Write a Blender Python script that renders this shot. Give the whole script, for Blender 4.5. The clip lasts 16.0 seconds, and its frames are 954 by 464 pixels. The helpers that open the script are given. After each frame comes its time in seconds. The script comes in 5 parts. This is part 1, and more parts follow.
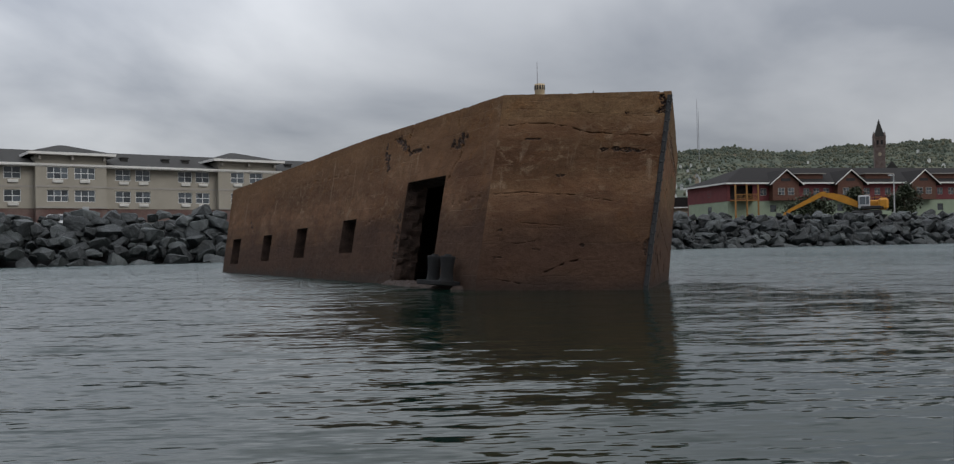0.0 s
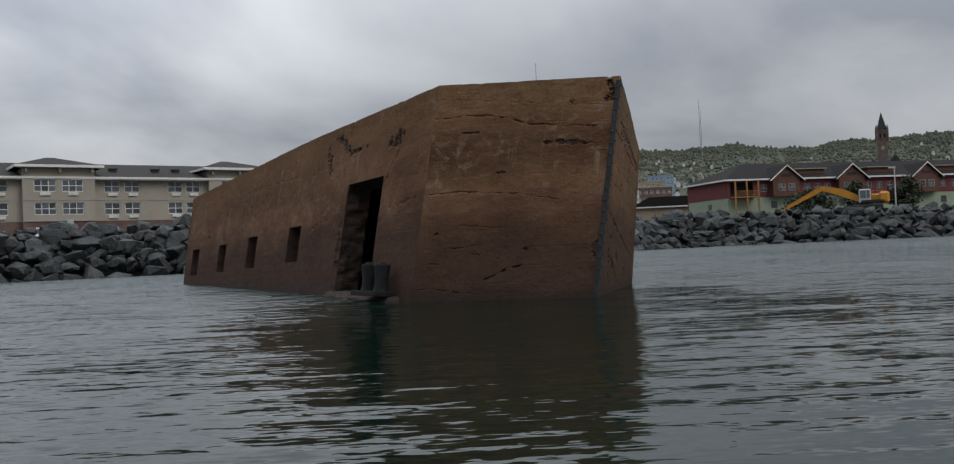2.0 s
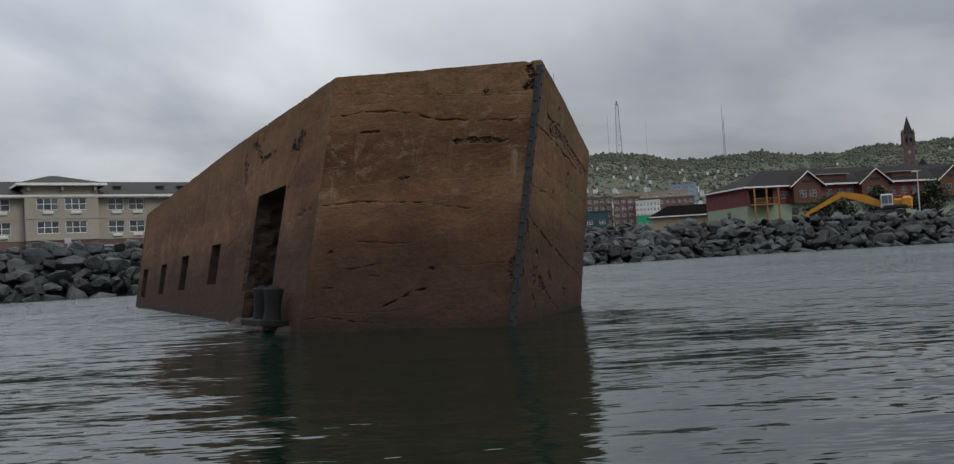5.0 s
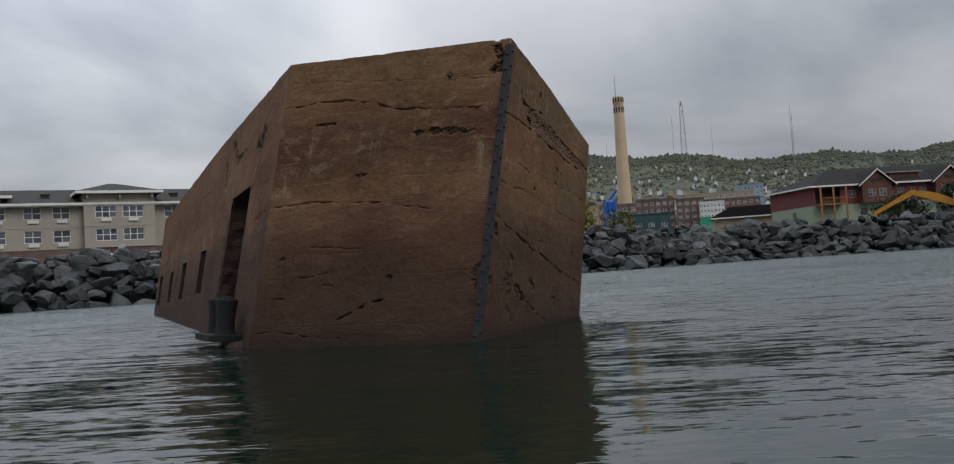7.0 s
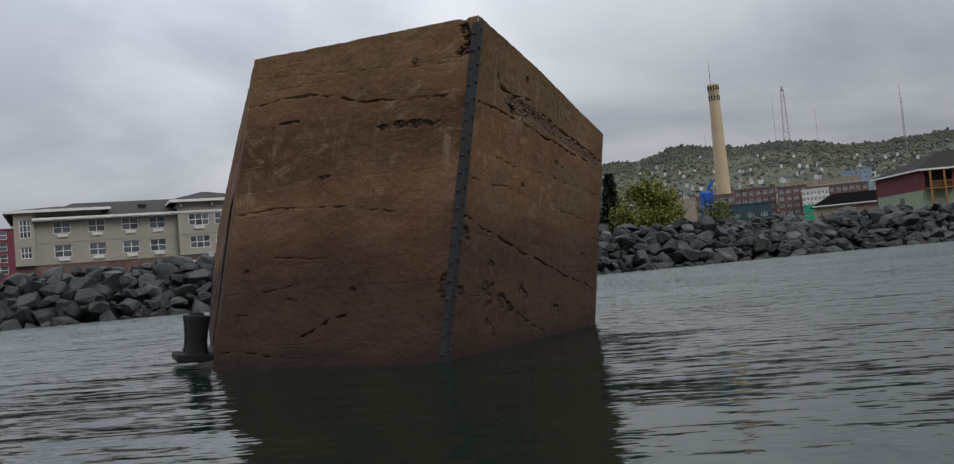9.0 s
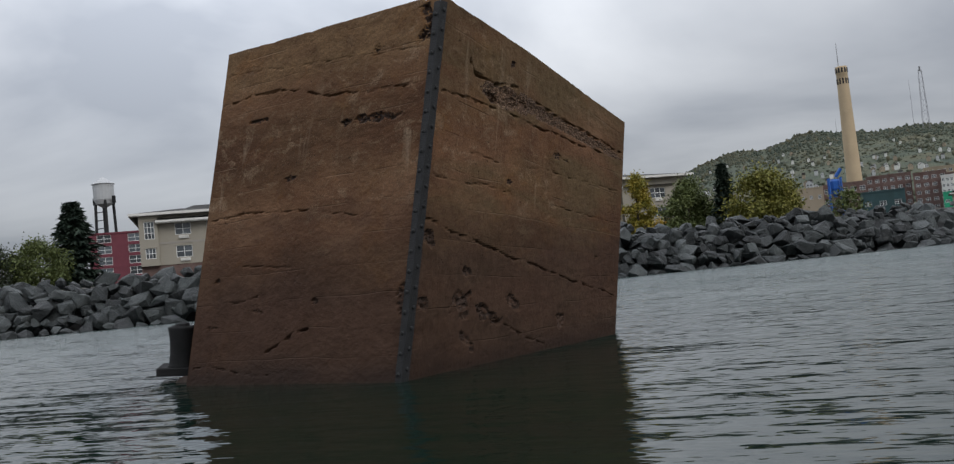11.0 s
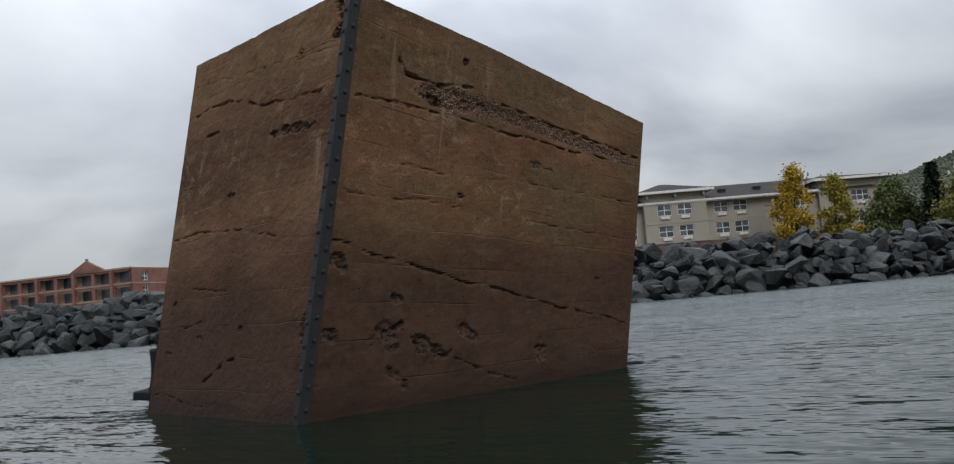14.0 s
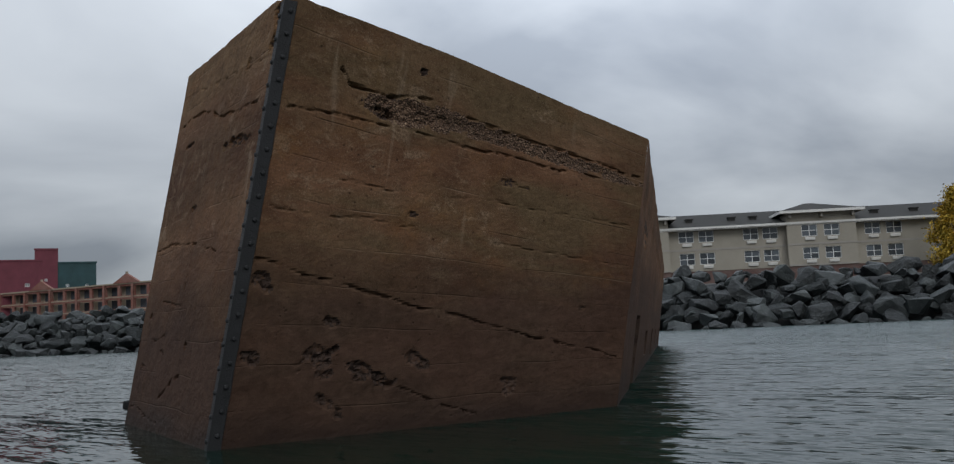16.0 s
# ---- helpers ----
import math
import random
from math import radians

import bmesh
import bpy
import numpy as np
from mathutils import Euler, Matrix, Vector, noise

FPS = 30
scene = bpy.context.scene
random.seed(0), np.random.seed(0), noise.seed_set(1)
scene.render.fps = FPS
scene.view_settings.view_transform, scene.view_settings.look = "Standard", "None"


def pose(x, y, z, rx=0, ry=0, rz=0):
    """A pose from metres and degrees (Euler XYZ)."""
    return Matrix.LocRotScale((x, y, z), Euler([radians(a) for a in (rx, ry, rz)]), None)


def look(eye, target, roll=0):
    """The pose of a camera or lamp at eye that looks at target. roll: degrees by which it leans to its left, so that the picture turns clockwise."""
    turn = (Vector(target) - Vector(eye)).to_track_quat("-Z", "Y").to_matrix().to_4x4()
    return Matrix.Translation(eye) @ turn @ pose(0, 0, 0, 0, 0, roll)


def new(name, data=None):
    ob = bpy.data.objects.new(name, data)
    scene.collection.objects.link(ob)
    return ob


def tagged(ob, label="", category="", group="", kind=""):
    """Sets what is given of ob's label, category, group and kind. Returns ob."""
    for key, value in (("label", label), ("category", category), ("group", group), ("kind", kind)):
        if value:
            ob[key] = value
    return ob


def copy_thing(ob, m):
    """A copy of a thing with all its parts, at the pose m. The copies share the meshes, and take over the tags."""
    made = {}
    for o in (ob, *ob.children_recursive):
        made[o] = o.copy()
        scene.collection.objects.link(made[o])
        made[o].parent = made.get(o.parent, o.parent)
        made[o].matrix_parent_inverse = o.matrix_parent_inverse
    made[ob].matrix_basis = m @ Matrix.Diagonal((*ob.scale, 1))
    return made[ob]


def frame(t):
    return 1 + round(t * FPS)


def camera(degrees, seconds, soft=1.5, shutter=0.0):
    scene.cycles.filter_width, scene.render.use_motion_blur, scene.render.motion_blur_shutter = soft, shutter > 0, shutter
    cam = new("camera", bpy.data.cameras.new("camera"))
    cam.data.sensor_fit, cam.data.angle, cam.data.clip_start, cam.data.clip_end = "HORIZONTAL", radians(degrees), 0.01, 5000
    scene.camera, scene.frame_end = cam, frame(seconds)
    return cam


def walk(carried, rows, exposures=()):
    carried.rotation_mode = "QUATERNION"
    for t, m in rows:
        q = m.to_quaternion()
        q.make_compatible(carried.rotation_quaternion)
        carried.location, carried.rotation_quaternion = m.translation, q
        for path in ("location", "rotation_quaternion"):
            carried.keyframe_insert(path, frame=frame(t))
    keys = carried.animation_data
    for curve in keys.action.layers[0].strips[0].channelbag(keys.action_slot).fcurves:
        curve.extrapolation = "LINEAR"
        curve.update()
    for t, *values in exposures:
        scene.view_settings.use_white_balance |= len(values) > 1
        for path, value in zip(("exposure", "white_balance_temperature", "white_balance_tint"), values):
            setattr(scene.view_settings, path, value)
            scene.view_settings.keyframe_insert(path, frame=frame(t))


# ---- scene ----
cam = camera(55.5, 16.0, 1.25)
PATH = [
    (0.0, 0.0, -0.0, 0.873, 90.788, 1.128, -2.095),
    (0.5, 0.327, 0.391, 0.87, 90.855, 1.778, -2.081),
    (1.0, 0.65, 0.786, 0.87, 91.031, 2.192, -1.926),
    (1.5, 0.971, 1.185, 0.865, 91.042, 2.369, -1.855),
    (2.0, 1.286, 1.576, 0.872, 91.009, 2.461, -1.753),
    (2.5, 1.609, 1.981, 0.88, 91.224, 2.705, -1.62),
    (3.0, 1.911, 2.394, 0.875, 91.316, 3.058, -1.494),
    (3.5, 2.21, 2.8, 0.876, 91.406, 3.169, -1.188),
    (6.0, 3.793, 4.802, 0.891, 92.214, 3.3, 1.562),
    (6.5, 4.1, 5.194, 0.872, 92.352, 3.337, 2.842),
    (7.0, 4.403, 5.573, 0.854, 92.317, 3.657, 3.863),
    (7.5, 4.734, 5.942, 0.857, 92.45, 4.006, 6.011),
    (8.0, 5.065, 6.304, 0.877, 92.28, 4.273, 7.589),
    (8.5, 5.382, 6.666, 0.883, 92.252, 4.784, 9.149),
    (9.0, 5.693, 7.026, 0.88, 92.597, 5.084, 10.121),
    (9.5, 6.011, 7.374, 0.885, 92.761, 4.803, 11.901),
    (12.0, 7.583, 9.104, 0.873, 93.272, 5.93, 21.21),
    (12.5, 7.897, 9.445, 0.866, 93.506, 5.504, 23.099),
    (13.0, 8.197, 9.794, 0.854, 93.785, 5.37, 26.246),
    (13.5, 8.49, 10.143, 0.849, 94.12, 5.426, 28.619),
    (14.0, 8.785, 10.479, 0.863, 94.474, 5.122, 30.434),
    (14.5, 9.072, 10.84, 0.888, 94.621, 4.541, 32.279),
    (15.0, 9.355, 11.22, 0.886, 95.033, 3.942, 34.666),
    (15.5, 9.623, 11.612, 0.887, 95.609, 3.183, 37.411),
    (16.0, 9.88, 11.972, 0.888, 95.841, 2.582, 39.468),
]
walk(cam, [(t, pose(x, y, z, rx, ry, rz)) for t, x, y, z, rx, ry, rz in PATH],
     exposures=[(0.0, -0.07, 6500, 10), (9.0, 0.0, 6500, 10), (12.0, 0.10, 6470, 10), (14.5, 0.08, 6400, 9), (16.0, -0.24, 6250, 8)])

# ---- sky and sun: a heavy overcast ----
world = bpy.data.worlds.new("overcast")
scene.world = world
world.use_nodes = True
wn, wl = world.node_tree.nodes, world.node_tree.links
wn.clear()


def wnode(kind, **values):
    n = wn.new(kind)
    for key, v in values.items():
        n.inputs[key].default_value = v
    return n


w_out, w_bg = wn.new("ShaderNodeOutputWorld"), wn.new("ShaderNodeBackground")
w_sky = wn.new("ShaderNodeTexSky")
w_sky.sky_type, w_sky.sun_disc = "NISHITA", False
w_sky.sun_elevation, w_sky.sun_rotation = radians(40), radians(123)
w_dim = wnode("ShaderNodeMix")
w_dim.data_type = "RGBA"
w_co = wn.new("ShaderNodeTexCoord")
w_sep, w_den, w_u, w_v, w_com = (wn.new("ShaderNodeSeparateXYZ"), wn.new("ShaderNodeMath"), wn.new("ShaderNodeMath"), wn.new("ShaderNodeMath"), wn.new("ShaderNodeCombineXYZ"))
w_abs = wn.new("ShaderNodeMath")
w_abs.operation = "ABSOLUTE"
w_den.operation, w_den.inputs[1].default_value = "ADD", 0.30
w_u.operation = w_v.operation = "DIVIDE"
wl.new(w_co.outputs["Generated"], w_sep.inputs[0])
wl.new(w_sep.outputs["Z"], w_abs.inputs[0])
wl.new(w_abs.outputs[0], w_den.inputs[0])
wl.new(w_sep.outputs["X"], w_u.inputs[0])
wl.new(w_sep.outputs["Y"], w_v.inputs[0])
wl.new(w_den.outputs[0], w_u.inputs[1])
wl.new(w_den.outputs[0], w_v.inputs[1])
wl.new(w_u.outputs[0], w_com.inputs["X"])
wl.new(w_v.outputs[0], w_com.inputs["Y"])
w_noise = wnode("ShaderNodeTexNoise", Scale=1.05, Detail=6.0, Roughness=0.48, Distortion=0.4)
wl.new(w_com.outputs[0], w_noise.inputs["Vector"])
w_ramp = wn.new("ShaderNodeValToRGB")
w_ramp.color_ramp.elements[0].position, w_ramp.color_ramp.elements[0].color = 0.38, (0.255, 0.272, 0.305, 1)
w_ramp.color_ramp.elements[1].position, w_ramp.color_ramp.elements[1].color = 0.62, (0.50, 0.515, 0.54, 1)
wl.new(w_noise.outputs["Fac"], w_ramp.inputs["Fac"])
w_dimsky = wn.new("ShaderNodeVectorMath")
w_dimsky.operation, w_dimsky.inputs[1].default_value = "SCALE", (0, 0, 0)
w_dimsky.inputs["Scale"].default_value = 0.08
wl.new(w_sky.outputs[0], w_dimsky.inputs[0])
w_dim.inputs["Factor"].default_value = 0.93
wl.new(w_dimsky.outputs[0], w_dim.inputs[6])
wl.new(w_ramp.outputs[0], w_dim.inputs[7])
w_dot = wn.new("ShaderNodeVectorMath")
w_dot.operation, w_dot.inputs[1].default_value = "DOT_PRODUCT", (-0.40, 0.74, 0.54)
wl.new(w_co.outputs["Generated"], w_dot.inputs[0])
w_glow = wn.new("ShaderNodeMath")
w_glow.operation, w_glow.inputs[1].default_value, w_glow.inputs[2].default_value = "MULTIPLY_ADD", 0.05, 0.92
wl.new(w_dot.outputs["Value"], w_glow.inputs[0])
w_lit = wn.new("ShaderNodeVectorMath")
w_lit.operation = "SCALE"
wl.new(w_dim.outputs[2], w_lit.inputs[0])
# the clouds are thinnest in the north-west
w_pos, w_pow, w_sum = wn.new("ShaderNodeMath"), wn.new("ShaderNodeMath"), wn.new("ShaderNodeMath")
w_pos.operation, w_pos.inputs[1].default_value = "MAXIMUM", 0.0
w_pow.operation, w_pow.inputs[1].default_value = "POWER", 14.0
w_sum.operation, w_sum.inputs[1].default_value = "MULTIPLY_ADD", 0.62
wl.new(w_dot.outputs["Value"], w_pos.inputs[0])
wl.new(w_pos.outputs[0], w_pow.inputs[0])
wl.new(w_pow.outputs[0], w_sum.inputs[0])
wl.new(w_glow.outputs[0], w_sum.inputs[2])
wl.new(w_sum.outputs[0], w_lit.inputs["Scale"])
# an overcast sky grows brighter towards the zenith
w_high = wn.new("ShaderNodeMath")
w_high.operation, w_high.inputs[1].default_value, w_high.inputs[2].default_value = "MULTIPLY_ADD", 2.9, 0.77
wl.new(w_abs.outputs[0], w_high.inputs[0])
w_zen = wn.new("ShaderNodeVectorMath")
w_zen.operation = "SCALE"
wl.new(w_lit.outputs[0], w_zen.inputs[0])
wl.new(w_high.outputs[0], w_zen.inputs["Scale"])
wl.new(w_zen.outputs[0], w_bg.inputs["Color"])
w_bg.inputs["Strength"].default_value = 1.0
wl.new(w_bg.outputs[0], w_out.inputs["Surface"])

sun = new("sun", bpy.data.lights.new("sun", "SUN"))
sun.data.energy, sun.data.angle, sun.data.color = 0.95, radians(30), (1.0, 0.96, 0.9)
sun.matrix_world = look((40, -26, 40), (0, 0, 0))


# ---- materials ----
class Nodes:
    """A node tree of a new material, with short calls for the nodes that the materials here share."""

    def __init__(self, name, rough=0.8, metal=0.0, ior=1.45):
        self.mat = bpy.data.materials.new(name)
        self.mat.use_nodes = True
        self.t = self.mat.node_tree
        self.b = self.t.nodes["Principled BSDF"]
        self.b.inputs["Roughness"].default_value = rough
        self.b.inputs["Metallic"].default_value = metal
        self.b.inputs["IOR"].default_value = ior

    def node(self, kind, **values):
        n = self.t.nodes.new(kind)
        for key, v in values.items():
            n.inputs[key].default_value = v
        return n

    def link(self, a, b):
        self.t.links.new(a, b)

    def place(self, which="Object", scale=(1, 1, 1)):
        c, m = self.node("ShaderNodeTexCoord"), self.node("ShaderNodeMapping")
        m.inputs["Scale"].default_value = scale
        self.link(c.outputs[which], m.inputs["Vector"])
        return m.outputs[0]

    def noise(self, where, scale, detail=4.0, rough=0.55, distort=0.0):
        n = self.node("ShaderNodeTexNoise", Scale=scale, Detail=detail, Roughness=rough, Distortion=distort)
        self.link(where, n.inputs["Vector"])
        return n.outputs["Fac"]

    def ramp(self, fac, stops):
        n = self.node("ShaderNodeValToRGB")
        e = n.color_ramp.elements
        while len(e) < len(stops):
            e.new(0.5)
        for i, (p, c) in enumerate(stops):
            e[i].position = p
            e[i].color = (*c, 1) if len(c) == 3 else (c[0], c[0], c[0], 1)
        self.link(fac, n.inputs["Fac"])
        return n.outputs[0]

    def mix(self, fac, a, b, how="MIX"):
        n = self.node("ShaderNodeMix")
        n.data_type, n.blend_type = "RGBA", how
        for sock, v in ((n.inputs[0], fac), (n.inputs[6], a), (n.inputs[7], b)):
            if isinstance(v, (int, float)):
                sock.default_value = v
            elif isinstance(v, tuple):
                sock.default_value = (*v, 1)
            else:
                self.link(v, sock)
        return n.outputs[2]

    def math(self, how, a, b=0.0):
        n = self.node("ShaderNodeMath")
        n.operation = how
        for sock, v in ((n.inputs[0], a), (n.inputs[1], b)):
            if isinstance(v, (int, float)):
                sock.default_value = v
            else:
                self.link(v, sock)
        return n.outputs[0]

    def colour(self, c):
        if isinstance(c, tuple):
            self.b.inputs["Base Color"].default_value = (*c, 1)
        else:
            self.link(c, self.b.inputs["Base Color"])
        return self

    def bump(self, height, strength=0.5, distance=0.02):
        n = self.node("ShaderNodeBump", Strength=strength, Distance=distance)
        self.link(height, n.inputs["Height"])
        self.link(n.outputs[0], self.b.inputs["Normal"])
        return self

    def random(self):
        return self.node("ShaderNodeObjectInfo").outputs["Random"]

    def island(self):
        return self.node("ShaderNodeNewGeometry").outputs["Random Per Island"]


def painted(name, c, rough=0.75, spread=0.25, scale=1.5, bump=0.3, fine=14.0):
    """A plain weathered surface: one colour with broad stains and fine grain."""
    m = Nodes(name, rough)
    w = m.place()
    broad, grain = m.noise(w, scale, 5), m.noise(w, scale * fine, 3)
    dark, light = tuple(v * (1 - spread) for v in c), tuple(min(1, v * (1 + spread)) for v in c)
    m.colour(m.mix(0.35, m.ramp(broad, [(0.3, dark), (0.7, light)]), m.ramp(grain, [(0.3, dark), (0.7, light)])))
    m.bump(grain, bump, 0.02)
    return m.mat


def make_concrete(name, band, width, crust_dark, crust_light, crust, algae, patch):
    """Board-marked concrete stained by rust. Above the pour line at height band, which fades over width, it keeps a crust of its own colours;
    algae is how much of the face grows an olive film, patch where its skin is scoured (x, y and half sizes)."""
    m = Nodes(name, 0.92)
    m.b.inputs["Specular IOR Level"].default_value = 0.2
    uv = m.place("UV")
    along = m.place("UV", (0.5, 1.5, 1))
    sep = m.node("ShaderNodeSeparateXYZ")
    m.link(uv, sep.inputs[0])
    height = sep.outputs["Y"]
    broad = m.noise(m.place("UV", (0.55, 1.0, 1)), 0.95, 9, 0.60, 0.5)
    blotch = m.noise(m.place("UV", (0.8, 1.2, 1)), 3.4, 8, 0.66, 0.3)
    fine = m.noise(uv, 11.0, 6, 0.65)
    grit = m.noise(uv, 48.0, 3, 0.7)
    base = m.ramp(broad, [(0.30, (0.058, 0.0270, 0.0140)), (0.45, (0.114, 0.0565, 0.0300)), (0.58, (0.164, 0.0865, 0.0480)), (0.72, (0.240, 0.142, 0.0850))])
    base = m.mix(m.ramp(blotch, [(0.46, (0.0,)), (0.66, (0.60,))]), base, (0.070, 0.0340, 0.0185))
    # the crust above the highest pour line
    edge = m.math("ADD", height, m.math("MULTIPLY", m.math("SUBTRACT", m.noise(along, 1.4, 6, 0.6), 0.5), 0.7))
    high = m.ramp(m.math("DIVIDE", m.math("SUBTRACT", edge, band), width), [(0.0, (0.0,)), (1.0, (crust,))])
    base = m.mix(high, base, m.ramp(m.math("ADD", m.math("MULTIPLY", blotch, 0.7), m.math("MULTIPLY", fine, 0.3)), [(0.36, crust_dark), (0.60, crust_light)]))
    # ochre rust bleeding out in patches
    rust = m.ramp(m.noise(m.place("UV", (0.9, 0.8, 1)), 1.7, 7, 0.66, 0.8), [(0.54, (0.0,)), (0.68, (0.55,))])
    base = m.mix(rust, base, m.ramp(fine, [(0.35, (0.115, 0.048, 0.0155)), (0.65, (0.205, 0.098, 0.0350))]))
    # olive film
    film = m.ramp(m.noise(along, 1.05, 7, 0.62, 0.4), [(0.42, (0.0,)), (0.62, (algae,))])
    base = m.mix(film, base, m.ramp(fine, [(0.3, (0.062, 0.044, 0.021)), (0.7, (0.135, 0.098, 0.052))]))
    # patches scoured to the sand, with thin runs of lime below them
    where = m.ramp(m.noise(uv, 0.62, 3), [(0.47, (0.0,)), (0.58, (1.0,))])
    off_x = m.math("DIVIDE", m.math("SUBTRACT", sep.outputs["X"], patch[0]), patch[2])
    off_y = m.math("DIVIDE", m.math("SUBTRACT", height, patch[1]), patch[3])
    spot = m.math("SQRT", m.math("ADD", m.math("MULTIPLY", off_x, off_x), m.math("MULTIPLY", off_y, off_y)))
    where = m.math("MAXIMUM", where, m.ramp(spot, [(0.45, (1.0,)), (1.0, (0.0,))]))
    scour = m.math("MULTIPLY", m.ramp(m.noise(m.place("UV", (1.0, 1.5, 1)), 3.6, 9, 0.75, 0.5), [(0.53, (0.0,)), (0.62, (0.6,))]), where)
    base = m.mix(scour, base, m.ramp(grit, [(0.3, (0.13, 0.082, 0.050)), (0.7, (0.31, 0.225, 0.150))]))
    lime = m.math("MULTIPLY", m.ramp(m.noise(m.place("UV", (5.0, 0.6, 1)), 1.0, 6, 0.6, 0.5), [(0.60, (0.0,)), (0.70, (0.34,))]), where)
    base = m.mix(lime, base, (0.36, 0.285, 0.205))
    # sand grains and blow holes
    base = m.mix(m.ramp(grit, [(0.36, (0.34,)), (0.55, (0.0,))]), base, (0.038, 0.022, 0.014))
    base = m.mix(m.ramp(m.noise(uv, 85.0, 2, 0.6), [(0.60, (0.0,)), (0.70, (0.30,))]), base, (0.34, 0.26, 0.19))
    pits = m.node("ShaderNodeTexVoronoi", Scale=11.0, Randomness=1.0)
    m.link(uv, pits.inputs["Vector"])
    pit = m.math("MULTIPLY", m.ramp(pits.outputs["Distance"], [(0.05, (1.0,)), (0.15, (0.0,))]), m.ramp(m.noise(uv, 1.4, 3), [(0.50, (0.0,)), (0.62, (1.0,))]))
    base = m.mix(m.math("MULTIPLY", pit, 0.8), base, (0.026, 0.015, 0.010))
    # formwork boards
    warp = m.math("ADD", height, m.math("MULTIPLY", m.noise(uv, 0.7, 2), 0.12))
    course = m.math("DIVIDE", warp, 0.31)
    w = m.node("ShaderNodeTexWhiteNoise")
    w.noise_dimensions = "1D"
    m.link(m.math("FLOOR", course), w.inputs["W"])
    base = m.mix(0.6, base, m.ramp(w.outputs["Value"], [(0.0, (0.80, 0.79, 0.78)), (1.0, (1.14, 1.13, 1.12))]), "MULTIPLY")
    joint = m.math("ABSOLUTE", m.math("SUBTRACT", m.math("FRACT", course), 0.5))
    patchy = m.ramp(m.noise(m.place("UV", (0.8, 3.0, 1)), 1.7, 4), [(0.46, (0.0,)), (0.60, (1.0,))])
    seam = m.math("MULTIPLY", m.ramp(joint, [(0.478, (0.0,)), (0.497, (1.0,))]), patchy)
    base = m.mix(m.math("MULTIPLY", seam, 0.55), base, m.ramp(m.noise(along, 1.1, 2), [(0.46, (0.036, 0.021, 0.013)), (0.58, (0.25, 0.18, 0.12))]))
    # old waterlines left a broad purple-brown stain with a ragged upper edge
    stain = m.ramp(m.math("SUBTRACT", m.math("ADD", height, m.math("MULTIPLY", m.noise(along, 0.9, 7, 0.62, 0.8), 1.9)), 1.85), [(0.12, (0.82,)), (0.5, (0.42,)), (0.95, (0.0,))])
    base = m.mix(stain, base, m.ramp(m.math("ADD", m.math("MULTIPLY", blotch, 0.6), m.math("MULTIPLY", fine, 0.4)), [(0.36, (0.026, 0.0142, 0.0105)), (0.62, (0.068, 0.0395, 0.0285))]))
    # the wash of the lake keeps the lowest part wet
    wet = m.ramp(m.math("ADD", height, m.math("MULTIPLY", m.noise(along, 2.0, 4), 0.7)), [(0.36, (1.0,)), (0.70, (0.0,))])
    base = m.mix(m.math("MULTIPLY", wet, 0.8), base, (0.026, 0.0155, 0.0115))
    m.colour(base)
    m.link(m.ramp(wet, [(0.0, (0.95,)), (1.0, (0.70,))]), m.b.inputs["Roughness"])
    h = m.math("SUBTRACT", m.math("ADD", m.math("MULTIPLY", blotch, 0.9), m.math("ADD", m.math("MULTIPLY", fine, 0.5), m.math("MULTIPLY", grit, 0.16))), m.math("ADD", m.math("MULTIPLY", seam, 0.4), m.math("MULTIPLY", pit, 0.6)))
    m.bump(h, 0.55, 0.035)
    return m.mat


def make_gravel():
    """Concrete whose skin has come off: pale and brown pebbles in a sandy bed."""
    m = Nodes("exposed gravel in concrete", 0.92)
    w = m.place()
    cell = m.node("ShaderNodeTexVoronoi", Scale=52.0, Randomness=1.0)
    m.link(w, cell.inputs["Vector"])
    tone = m.node("ShaderNodeSeparateColor")
    m.link(cell.outputs["Color"], tone.inputs[0])
    pebble = m.ramp(tone.outputs[0], [(0.0, (0.085, 0.047, 0.027)), (0.5, (0.145, 0.085, 0.051)), (1.0, (0.27, 0.18, 0.115))])
    bed = m.ramp(cell.outputs["Distance"], [(0.30, (0.0,)), (0.62, (0.85,))])
    col = m.mix(bed, pebble, (0.066, 0.037, 0.022))
    m.colour(m.mix(0.6, col, m.ramp(m.noise(w, 2.5, 5), [(0.3, (0.55, 0.52, 0.5)), (0.7, (1.3, 1.3, 1.3))]), "MULTIPLY"))
    m.bump(m.math("SUBTRACT", 1.0, cell.outputs["Distance"]), 0.9, 0.03)
    return m.mat


